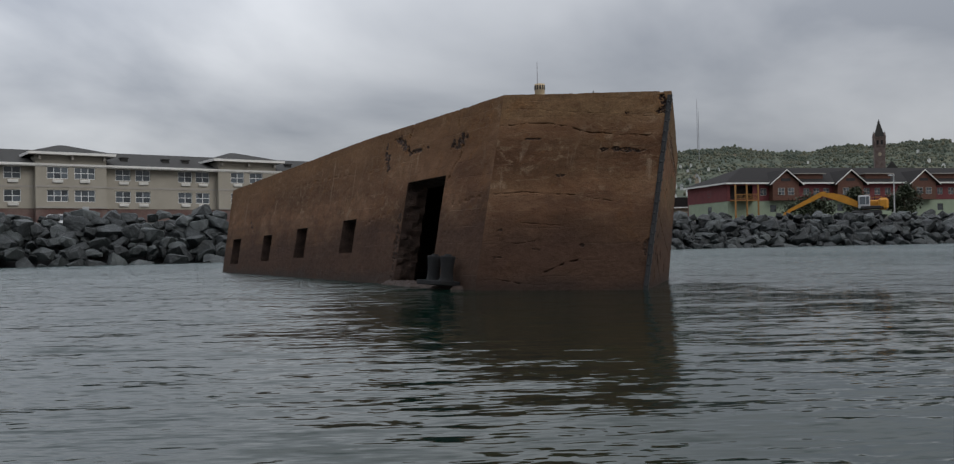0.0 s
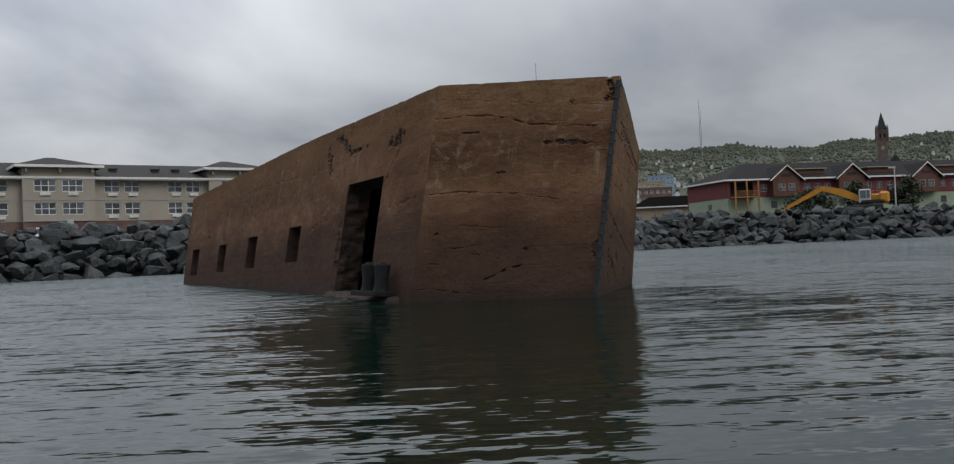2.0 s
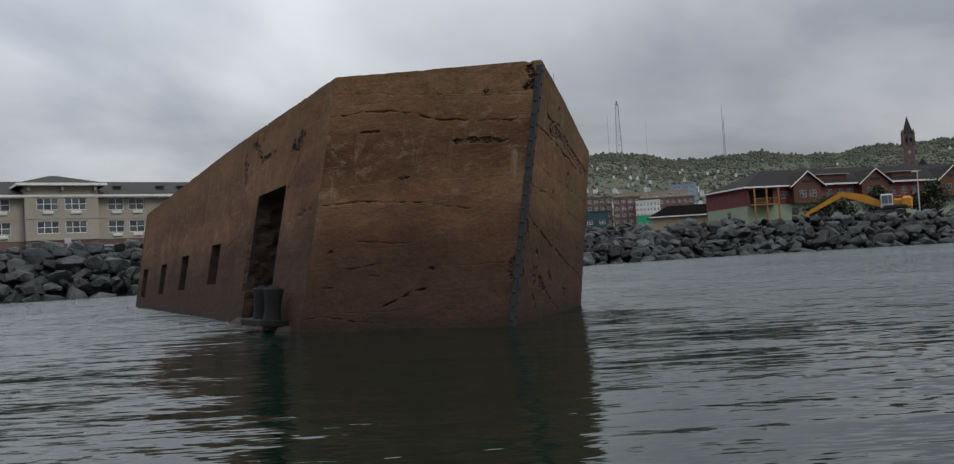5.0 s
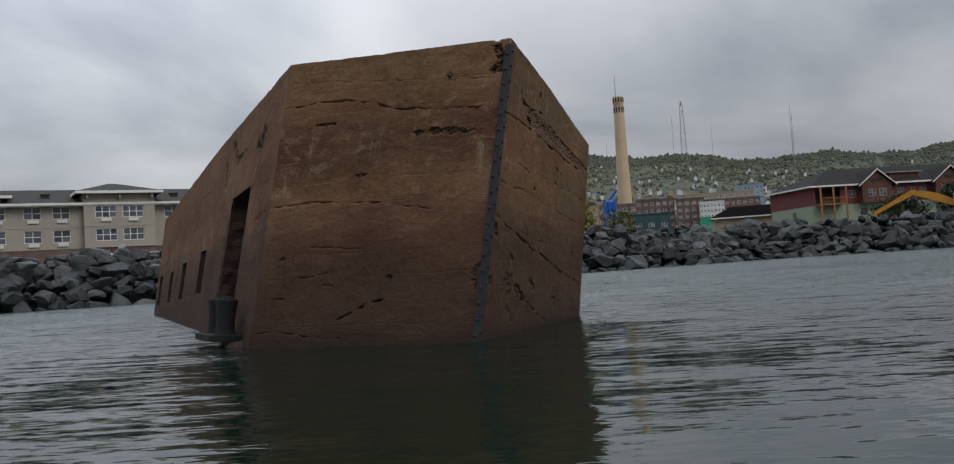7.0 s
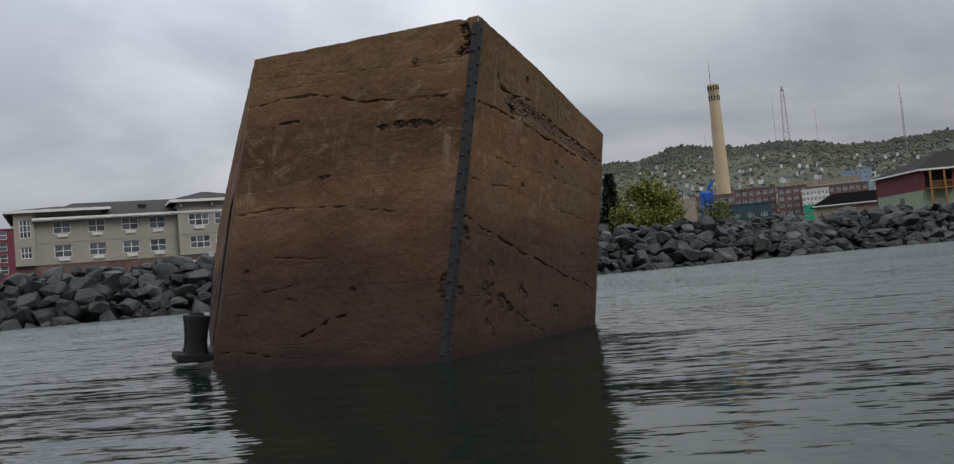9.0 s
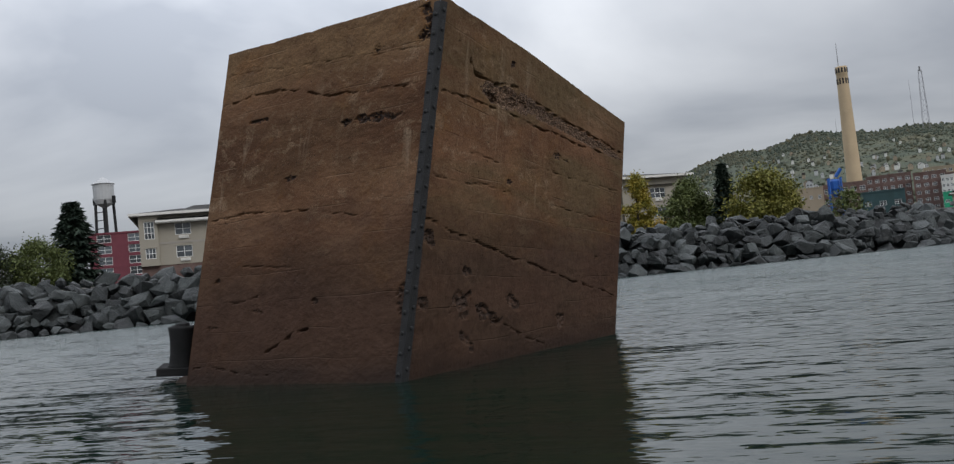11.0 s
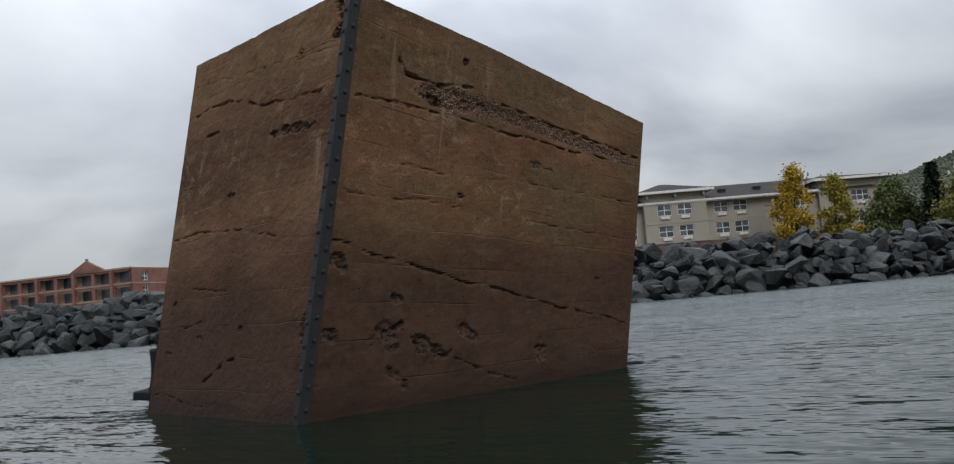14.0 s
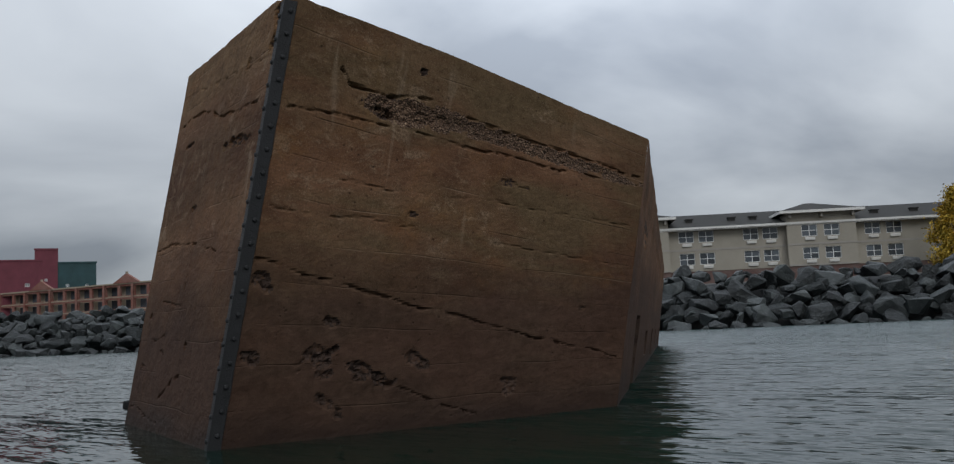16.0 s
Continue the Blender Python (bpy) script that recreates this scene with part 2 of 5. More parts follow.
def make_water():
    """Dark lake water whose slopes come from wind waves of four sizes, stretched along their crests."""
    m = Nodes("lake water", 0.05, ior=1.40)
    pos = m.node("ShaderNodeTexCoord").outputs["Object"]
    # dark green by the ruin, paled towards the shore in place of reflected sky
    depth = m.node("ShaderNodeSeparateXYZ")
    m.link(pos, depth.inputs[0])
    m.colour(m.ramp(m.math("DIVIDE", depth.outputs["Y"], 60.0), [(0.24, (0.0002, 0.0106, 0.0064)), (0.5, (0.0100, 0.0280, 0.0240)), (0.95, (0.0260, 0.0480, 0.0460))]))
    total = None
    for size, stretch, angle, steep in ((0.5, 0.35, -12, 0.10), (2.6, 0.24, -24, 0.24), (7.0, 0.17, -8, 0.62), (25.0, 0.26, -20, 0.66)):
        turn = m.node("ShaderNodeMapping")
        turn.inputs["Rotation"].default_value = (0, 0, radians(angle))
        turn.inputs["Scale"].default_value = (stretch, 1.0, 1.0)
        m.link(pos, turn.inputs["Vector"])
        n = m.node("ShaderNodeTexNoise", Scale=size, Detail=1.5, Roughness=0.5, Distortion=0.3)
        m.link(turn.outputs[0], n.inputs["Vector"])
        mid = m.node("ShaderNodeVectorMath")
        mid.operation = "SUBTRACT"
        mid.inputs[1].default_value = (0.5, 0.5, 0.5)
        m.link(n.outputs["Color"], mid.inputs[0])
        scaled = m.node("ShaderNodeVectorMath")
        scaled.operation = "MULTIPLY"
        scaled.inputs[1].default_value = (steep * 0.55, steep, 0.0)
        m.link(mid.outputs[0], scaled.inputs[0])
        if total is None:
            total = scaled.outputs[0]
        else:
            add = m.node("ShaderNodeVectorMath")
            m.link(total, add.inputs[0])
            m.link(scaled.outputs[0], add.inputs[1])
            total = add.outputs[0]
    # gusts: smoother and rougher patches
    gust = m.ramp(m.noise(pos, 0.07, 3, 0.6, 0.5), [(0.3, (0.55,)), (0.7, (1.25,))])
    g = m.node("ShaderNodeVectorMath")
    g.operation = "SCALE"
    m.link(total, g.inputs[0])
    # the ruin's lee is calm; towards the shore the wind ruffles the water more
    apart = m.node("ShaderNodeSeparateXYZ")
    m.link(pos, apart.inputs[0])
    away_x = m.math("DIVIDE", m.math("SUBTRACT", apart.outputs["X"], 3.2), 4.6)
    away_y = m.math("DIVIDE", m.math("SUBTRACT", apart.outputs["Y"], 12.0), 7.0)
    away = m.math("SQRT", m.math("ADD", m.math("MULTIPLY", away_x, away_x), m.math("MULTIPLY", away_y, away_y)))
    away = m.math("ADD", away, m.math("MULTIPLY", m.math("SUBTRACT", m.noise(pos, 0.5, 3), 0.5), 0.7))
    exposed = m.ramp(m.math("MULTIPLY", away, 0.5), [(0.36, (0.0,)), (0.66, (1.0,))])
    open_water = m.ramp(m.math("DIVIDE", apart.outputs["Y"], 60.0), [(0.10, (0.52,)), (0.85, (1.0,))])
    ruffle = m.math("MULTIPLY", open_water, m.math("ADD", 0.28, m.math("MULTIPLY", exposed, 0.72)))
    m.link(m.math("MULTIPLY", gust, m.math("MULTIPLY", ruffle, 2.7)), g.inputs["Scale"])
    up = m.node("ShaderNodeVectorMath")
    # from low down the wave sides turned to the open lake hide those behind them
    lean = m.node("ShaderNodeCombineXYZ", Z=1.0)
    m.link(m.math("MULTIPLY", m.math("MULTIPLY", ruffle, exposed), -0.25), lean.inputs["Y"])
    m.link(lean.outputs[0], up.inputs[1])
    m.link(g.outputs[0], up.inputs[0])
    unit = m.node("ShaderNodeVectorMath")
    unit.operation = "NORMALIZE"
    m.link(up.outputs[0], unit.inputs[0])
    m.link(unit.outputs[0], m.b.inputs["Normal"])
    return m.mat


def make_rock():
    m = Nodes("quarried gabbro", 0.55)
    w = m.place()
    g, f = m.noise(w, 2.4, 5, 0.65), m.noise(w, 9.0, 5, 0.65)
    tone = m.ramp(m.island(), [(0.0, (0.0070, 0.0092, 0.0097)), (0.55, (0.0180, 0.0222, 0.0230)), (1.0, (0.056, 0.064, 0.064))])
    tone = m.mix(0.8, tone, m.ramp(g, [(0.32, (0.40, 0.42, 0.44)), (0.68, (1.45, 1.45, 1.42))]), "MULTIPLY")
    tone = m.mix(m.ramp(f, [(0.55, (0.0,)), (0.72, (0.34,))]), tone, (0.20, 0.212, 0.212))
    m.colour(tone)
    m.bump(m.math("ADD", g, m.math("MULTIPLY", f, 0.5)), 1.0, 0.18)
    return m.mat


def make_single_rock():
    m = Nodes("quarried boulder", 0.55)
    c = m.node("ShaderNodeTexCoord")
    add = m.node("ShaderNodeVectorMath")
    m.link(c.outputs["Object"], add.inputs[0])
    m.link(m.random(), add.inputs[1])
    w = add.outputs[0]
    g, f = m.noise(w, 2.4, 5, 0.65), m.noise(w, 9.0, 5, 0.65)
    tone = m.ramp(m.random(), [(0.0, (0.0070, 0.0092, 0.0097)), (0.55, (0.0180, 0.0222, 0.0230)), (1.0, (0.056, 0.064, 0.064))])
    tone = m.mix(0.8, tone, m.ramp(g, [(0.32, (0.40, 0.42, 0.44)), (0.68, (1.45, 1.45, 1.42))]), "MULTIPLY")
    tone = m.mix(m.ramp(f, [(0.55, (0.0,)), (0.72, (0.34,))]), tone, (0.20, 0.212, 0.212))
    m.colour(tone)
    m.bump(m.math("ADD", g, m.math("MULTIPLY", f, 0.5)), 1.0, 0.18)
    return m.mat


def make_brick(name, c, mortar=(0.30, 0.27, 0.24)):
    m = Nodes(name, 0.9)
    n = m.node("ShaderNodeTexNoise", Scale=0.6, Detail=4.0)
    w = m.place("Object")
    m.link(w, n.inputs["Vector"])
    fine = m.noise(m.place("Object", (4, 4, 13)), 1.0, 2)
    col = m.ramp(fine, [(0.3, tuple(v * 0.72 for v in c)), (0.7, tuple(v * 1.25 for v in c))])
    m.colour(m.mix(m.ramp(n.outputs["Fac"], [(0.35, (0.25,)), (0.7, (0.0,))]), col, mortar))
    m.bump(fine, 0.3, 0.02)
    return m.mat


def make_leaf(name, a, b, c):
    m = Nodes(name, 0.7)
    w = m.place()
    n = m.noise(w, 0.9, 3)
    col = m.mix(0.5, m.ramp(m.island(), [(0.0, a), (0.5, b), (1.0, c)]), m.ramp(n, [(0.3, a), (0.7, c)]))
    m.colour(col)
    return m.mat


def make_hillside():
    """The far woods seen as a whole: patches of green, olive and rust over the slope."""
    m = Nodes("wooded hillside", 0.95)
    w = m.place()
    patch, crown = m.noise(w, 0.012, 5, 0.6), m.noise(w, 0.13, 3, 0.6)
    col = m.ramp(patch, [(0.32, (0.040, 0.056, 0.040)), (0.5, (0.062, 0.074, 0.046)), (0.68, (0.100, 0.090, 0.050))])
    m.colour(m.mix(0.6, col, m.ramp(crown, [(0.3, (0.7, 0.72, 0.75)), (0.7, (1.2, 1.2, 1.15))]), "MULTIPLY"))
    m.bump(crown, 0.8, 4.0)
    return m.mat


def make_glass(name, c=(0.03, 0.035, 0.04)):
    """Window glass in front of a dark room: a glossy, nearly black pane."""
    m = Nodes(name, 0.06, ior=1.5)
    w = m.place("Object", (1, 1, 1))
    m.colour(m.ramp(m.math("FRACT", m.math("ADD", m.random(), m.math("MULTIPLY", m.noise(w, 0.5, 1), 0.2))), [(0.0, c), (1.0, tuple(v * 3.5 for v in c))]))
    return m.mat


def make_shingle(name, c):
    m = Nodes(name, 0.95)
    a = m.noise(m.place("Object", (1.2, 1.2, 6)), 1.6, 3)
    b = m.noise(m.place("Object"), 0.25, 4)
    m.colour(m.mix(0.5, m.ramp(a, [(0.3, tuple(v * 0.7 for v in c)), (0.7, tuple(v * 1.35 for v in c))]), m.ramp(b, [(0.3, tuple(v * 0.8 for v in c)), (0.7, tuple(v * 1.2 for v in c))])))
    m.bump(a, 0.3, 0.03)
    return m.mat


FRONT = make_concrete("rust-stained concrete with a tan crust", 3.05, 0.35, (0.085, 0.046, 0.022), (0.240, 0.150, 0.078), 0.78, 0.25, (22.6, 3.05, 0.8, 0.35))
PROW = make_concrete("rust-stained concrete with an olive film", 2.75, 0.5, (0.060, 0.041, 0.021), (0.135, 0.090, 0.048), 0.6, 0.75, (31.45, 2.05, 0.85, 0.65))
SIDE = make_concrete("rust-stained concrete, ochre above", 2.2, 1.2, (0.090, 0.044, 0.018), (0.200, 0.108, 0.046), 0.6, 0.1, (14.5, 1.9, 1.2, 0.5))
WATER, ROCK, BOULDER = make_water(), make_rock(), make_single_rock()
STEEL = painted("dark painted steel plate", (0.0125, 0.0127, 0.0137), 0.65, 0.4, 6.0, 0.4)
IRON = painted("black cast iron", (0.010, 0.0103, 0.011), 0.9, 0.4, 9.0, 0.5)
RUBBLE = painted("broken wet concrete", (0.050, 0.034, 0.027), 0.8, 0.5, 5.0, 0.8)
STUCCO = painted("cream stucco", (0.30, 0.276, 0.230), 0.9, 0.10, 0.6, 0.15)
TRIM = painted("white painted trim", (0.62, 0.61, 0.58), 0.6, 0.12, 1.0, 0.1)
STUCCO_BAND = painted("grey-beige stucco band", (0.30, 0.28, 0.25), 0.9, 0.12, 0.8, 0.1)
DARK_BRICK = make_brick("dark red brick base", (0.10, 0.052, 0.045))
ROOF_GREY = make_shingle("grey asphalt shingle", (0.030, 0.029, 0.027))
ROOF_BROWN = make_shingle("brown asphalt shingle", (0.0085, 0.0068, 0.0065))
GLASS = make_glass("window glass")
FRAME_WHITE = painted("white window frame", (0.72, 0.73, 0.72), 0.5, 0.08, 2.0, 0.05)
BLIND = painted("pale curtain", (0.22, 0.27, 0.28), 0.9, 0.25, 2.0, 0.1)
LAND = painted("gravelly lake shore soil", (0.055, 0.05, 0.042), 0.95, 0.4, 0.08, 0.5, 40)


# ---- helpers of this place ----
def part(name, bm, material, parent, label=""):
    """Links a bmesh as one mesh object under a thing or a part."""
    me = bpy.data.meshes.new(name)
    bm.to_mesh(me)
    bm.free()
    me.materials.append(material)
    ob = new(name, me)
    ob.parent = parent
    return tagged(ob, label)


def again(name, me, parent, m):
    """One more object on a mesh that is already there."""
    ob = new(name, me)
    ob.parent = parent
    ob.matrix_basis = m
    return ob


def thing(name, label, category, m, group="", kind=""):
    ob = new(name)
    ob.matrix_basis = m
    ob.empty_display_size = 0.2
    return tagged(ob, label, category, group, kind)


def box(bm, x0, x1, y0, y1, z0, z1, bevel=0.0):
    r = bmesh.ops.create_cube(bm, size=1.0, matrix=Matrix.LocRotScale(((x0 + x1) / 2, (y0 + y1) / 2, (z0 + z1) / 2), None, (x1 - x0, y1 - y0, z1 - z0)))
    if bevel:
        edges = list({e for v in r["verts"] for e in v.link_edges})
        bmesh.ops.bevel(bm, geom=edges, offset=bevel, segments=1, affect="EDGES")
    return bm


def boxes(*rows, bevel=0.0):
    bm = bmesh.new()
    for r in rows:
        box(bm, *r, bevel=bevel)
    return bm


def tube(bm, a, b, r0, r1=None, n=8):
    """A tapered round bar from a to b."""
    a, b = Vector(a), Vector(b)
    d = b - a
    m = Matrix.Translation((a + b) / 2) @ d.to_track_quat("Z", "Y").to_matrix().to_4x4()
    bmesh.ops.create_cone(bm, cap_ends=True, segments=n, radius1=r0, radius2=r0 if r1 is None else r1, depth=d.length, matrix=m)
    return bm


def lathe(profile, n=24):
    """A turned body from (radius, height) pairs."""
    bm = bmesh.new()
    rings = [[bm.verts.new((r * math.cos(2 * math.pi * k / n), r * math.sin(2 * math.pi * k / n), z)) for k in range(n)] for r, z in profile]
    for a, b in zip(rings, rings[1:]):
        for k in range(n):
            bm.faces.new((a[k], a[(k + 1) % n], b[(k + 1) % n], b[k]))
    bm.faces.new(rings[-1])
    bm.faces.new(rings[0][::-1])
    return bm


def prism(points, y0, y1):
    """An outline in x and z, drawn out from y0 to y1."""
    bm = bmesh.new()
    a = [bm.verts.new((x, y0, z)) for x, z in points]
    b = [bm.verts.new((x, y1, z)) for x, z in points]
    bm.faces.new(a)
    bm.faces.new(b[::-1])
    for i in range(len(a)):
        j = (i + 1) % len(a)
        bm.faces.new((a[j], a[i], b[i], b[j]))
    bmesh.ops.recalc_face_normals(bm, faces=bm.faces[:])
    return bm


def holed(x0, x1, z0, z1, holes, thick, y=0.0):
    """A wall in x and z that is pierced by openings (x0, x1, z0, z1); its outer face lies at y, its inner one at y + thick."""
    xs = sorted({x0, x1, *(v for h in holes for v in h[:2])})
    zs = sorted({z0, z1, *(v for h in holes for v in h[2:])})
    solid = {}
    for i in range(len(xs) - 1):
        for k in range(len(zs) - 1):
            cx, cz = (xs[i] + xs[i + 1]) / 2, (zs[k] + zs[k + 1]) / 2
            solid[i, k] = not any(h[0] < cx < h[1] and h[2] < cz < h[3] for h in holes)
    bm = bmesh.new()
    made = {}

    def v(i, k, s):
        if (i, k, s) not in made:
            made[i, k, s] = bm.verts.new((xs[i], y + thick * s, zs[k]))
        return made[i, k, s]

    for (i, k), full in solid.items():
        if not full:
            continue
        bm.faces.new((v(i, k, 0), v(i + 1, k, 0), v(i + 1, k + 1, 0), v(i, k + 1, 0)))
        bm.faces.new((v(i, k + 1, 1), v(i + 1, k + 1, 1), v(i + 1, k, 1), v(i, k, 1)))
        for di, dk, a, b in ((-1, 0, (i, k), (i, k + 1)), (1, 0, (i + 1, k + 1), (i + 1, k)), (0, -1, (i + 1, k), (i, k)), (0, 1, (i, k + 1), (i + 1, k + 1))):
            if not solid.get((i + di, k + dk), False):
                bm.faces.new((v(*a, 0), v(*b, 0), v(*b, 1), v(*a, 1)))
    bmesh.ops.recalc_face_normals(bm, faces=bm.faces[:])
    return bm


def window_meshes(w, h, bars, rails, frame=0.06, glass=GLASS, frame_mat=FRAME_WHITE, single=False):
    """Meshes of a window of that size about its lower middle: a frame with glazing bars in one piece, and its panes."""
    xs = [-w / 2 + w * k / (bars + 1) for k in range(bars + 2)]
    zs = [0.0, *(z * h for z in rails), h]
    lights = []
    for x0, x1 in zip(xs, xs[1:]):
        for z0, z1 in zip(zs, zs[1:]):
            lights.append((x0 + (frame if x0 == xs[0] else frame / 2), x1 - (frame if x1 == xs[-1] else frame / 2), z0 + (frame if z0 == 0 else frame / 2), z1 - (frame if z1 == h else frame / 2)))
    bm = holed(-w / 2, w / 2, 0, h, lights, 0.07)
    me = bpy.data.meshes.new("window_frame")
    bm.to_mesh(me)
    me.materials.append(frame_mat)
    panes = []
    if single:
        lights = [(-w / 2 + frame / 2, w / 2 - frame / 2, frame / 2, h - frame / 2)]
    for x0, x1, z0, z1 in lights:
        bm = boxes((x0 - 0.01, x1 + 0.01, 0.03, 0.04, z0 - 0.01, z1 + 0.01))
        pane = bpy.data.meshes.new("pane")
        bm.to_mesh(pane)
        pane.materials.append(glass)
        panes.append(pane)
    return me, panes


def put_window(meshes, parent, m):
    """A window under a house: its frame, and the panes under the frame."""
    f = again("window", meshes[0], parent, m)
    for p in meshes[1]:
        again("pane", p, f, Matrix())
    return f


# ---- water and land ----
def fbm(x, y, z=0.0, octaves=4):
    return noise.fractal(Vector((x, y, z)), 0.9, 2.1, octaves)


bm = bmesh.new()
bmesh.ops.create_grid(bm, x_segments=2, y_segments=2, size=4500)
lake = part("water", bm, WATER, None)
tagged(lake, "dark green lake water with small wind ripples", "water", kind="structure")

SHORE = [(-190, 5), (-140, 18), (-75, 40), (-58, 47.5), (-27, 56), (-16, 61.5), (0, 70), (14, 80), (24, 89), (33, 92), (56, 95), (110, 97), (190, 94)]


def shore_at(s):
    """The point of the shoreline s metres along it, and the way along it."""
    for (ax, ay), (bx, by) in zip(SHORE, SHORE[1:]):
        d = math.hypot(bx - ax, by - ay)
        if s <= d or (bx, by) == SHORE[-1]:
            return Vector((ax + (bx - ax) * s / d, ay + (by - ay) * s / d, 0)), Vector(((bx - ax) / d, (by - ay) / d, 0))
        s -= d


SHORE_LENGTH = sum(math.dist(a, b) for a, b in zip(SHORE, SHORE[1:]))
RIDGE = [(-75, 4.0), (-50, 4.8), (-30, 5.3), (-22, 5.25), (-15, 5.4), (-10, 6.15), (-3, 6.45), (1, 5.9), (5, 5.2), (9, 4.4), (15, 3.2), (25, 2.2), (40, 1.6), (90, 1.0)]


def ridge_angle(az):
    for (a, h), (b, k) in zip(RIDGE, RIDGE[1:]):
        if a <= az <= b:
            u = (az - a) / (b - a)
            return h + (k - h) * (3 * u * u - 2 * u * u * u)
    return 1.0


def land_height(az, d):
    """Height of the land in a direction (degrees to the left of north) at a distance: a low shore, the town, the wooded hill."""
    top = 1800 * math.tan(radians(ridge_angle(az))) * (1 + 0.05 * fbm(az * 0.35, 0.3))
    if d < 330:
        return 3.0 + max(0.0, d - 100) * 0.014
    u = min(1.0, (d - 330) / 1470)
    low = 3.0 + 230 * 0.014
    return low + (top - low) * (0.30 * u + 0.70 * u ** 1.5) + 5.0 * fbm(az * 0.2, d * 0.004) * min(1, u * 3) - (max(0, d - 1800) * 0.05)


def shore_distance(az):
    wx, wy = -math.sin(radians(az)), math.cos(radians(az))
    for (ax, ay), (bx, by) in zip(SHORE, SHORE[1:]):
        det = -wx * (by - ay) + wy * (bx - ax)
        if abs(det) > 1e-9:
            s = (-ax * (by - ay) + ay * (bx - ax)) / det
            u = (wx * ay - wy * ax) / det
            if s > 0 and -1e-6 <= u <= 1 + 1e-6:
                return s
    return 150.0


bm = bmesh.new()
rows = []
for i in range(221):
    az = -62 + i * (146 / 220)
    d0 = shore_distance(az)
    reach = [(d0 + 0.8, -1.5), (d0 + 3.2, 0.7), (d0 + 5.6, 2.3), (d0 + 8.0, 2.9)]
    reach += [(d, land_height(az, d)) for d in [d0 + 9 + k * 16 for k in range(14)]]
    far = max(340, d0 + 240)
    reach += [(d, land_height(az, d)) for d in [far + (2500 - far) * (k / 34) for k in range(1, 35)]]
    rows.append([bm.verts.new((-math.sin(radians(az)) * d, math.cos(radians(az)) * d, z)) for d, z in reach])
for a, b in zip(rows, rows[1:]):
    for k in range(len(a) - 1):
        bm.faces.new((a[k], a[k + 1], b[k + 1], b[k]))
bmesh.ops.recalc_face_normals(bm, faces=bm.faces[:])
for f in bm.faces:
    c = f.calc_center_median()
    # under the boulders the shade of the gaps is put into the ground's colour
    f.material_index = 2 if math.hypot(c.x, c.y) > 400 else 1 if c.z < 2.8 else 0
ground = part("ground", bm, LAND, None)
ground.data.materials.append(painted("stone rubble darkened for gap shade", (0.018, 0.019, 0.020), 0.95, 0.4, 1.5, 0.8))
ground.data.materials.append(make_hillside())
tagged(ground, "low shore rising to a long wooded hill", "land", kind="structure")

# ---- the tilted concrete ruin: a pier with a sharp prow, walls leaning together ----
BASE = Vector((-1.6, 27.0, -1.2))
TOP = {"a": (1.23, 17.63, 3.78), "b": (4.26, 16.57, 3.64), "c": (5.36, 20.44, 2.75), "d": (-8.19, 35.77, 3.17), "f": (-3.48, 37.49, 2.35)}
LOW = {"a": (0.57, 17.22, 0), "b": (3.63, 16.19, 0), "c": (5.0, 20.08, 0), "d": (-8.52, 35.21, 0), "f": (-3.72, 37.2, 0)}
GRAVEL = make_gravel()
# broken concrete, its colour darkened to stand in for shade in reveals and hollows
SHADED_BREAK = painted("broken concrete with exposed gravel, darkened for shade", (0.046, 0.027, 0.019), 0.9, 0.6, 5.0, 1.0, 7)
ruin = thing("concrete_ruin", "rust-brown concrete ruin tilting out of the lake", "ruin", Matrix.Translation(BASE))


def near_line(px, py, line):
    """Distance of points to a bent line."""
    best = np.full(px.shape, 1e9)
    for (ax, ay), (bx, by) in zip(line, line[1:]):
        t = np.clip(((px - ax) * (bx - ax) + (py - ay) * (by - ay)) / ((bx - ax) ** 2 + (by - ay) ** 2), 0, 1)
        best = np.minimum(best, np.hypot(px - ax - t * (bx - ax), py - ay - t * (by - ay)))
    return best


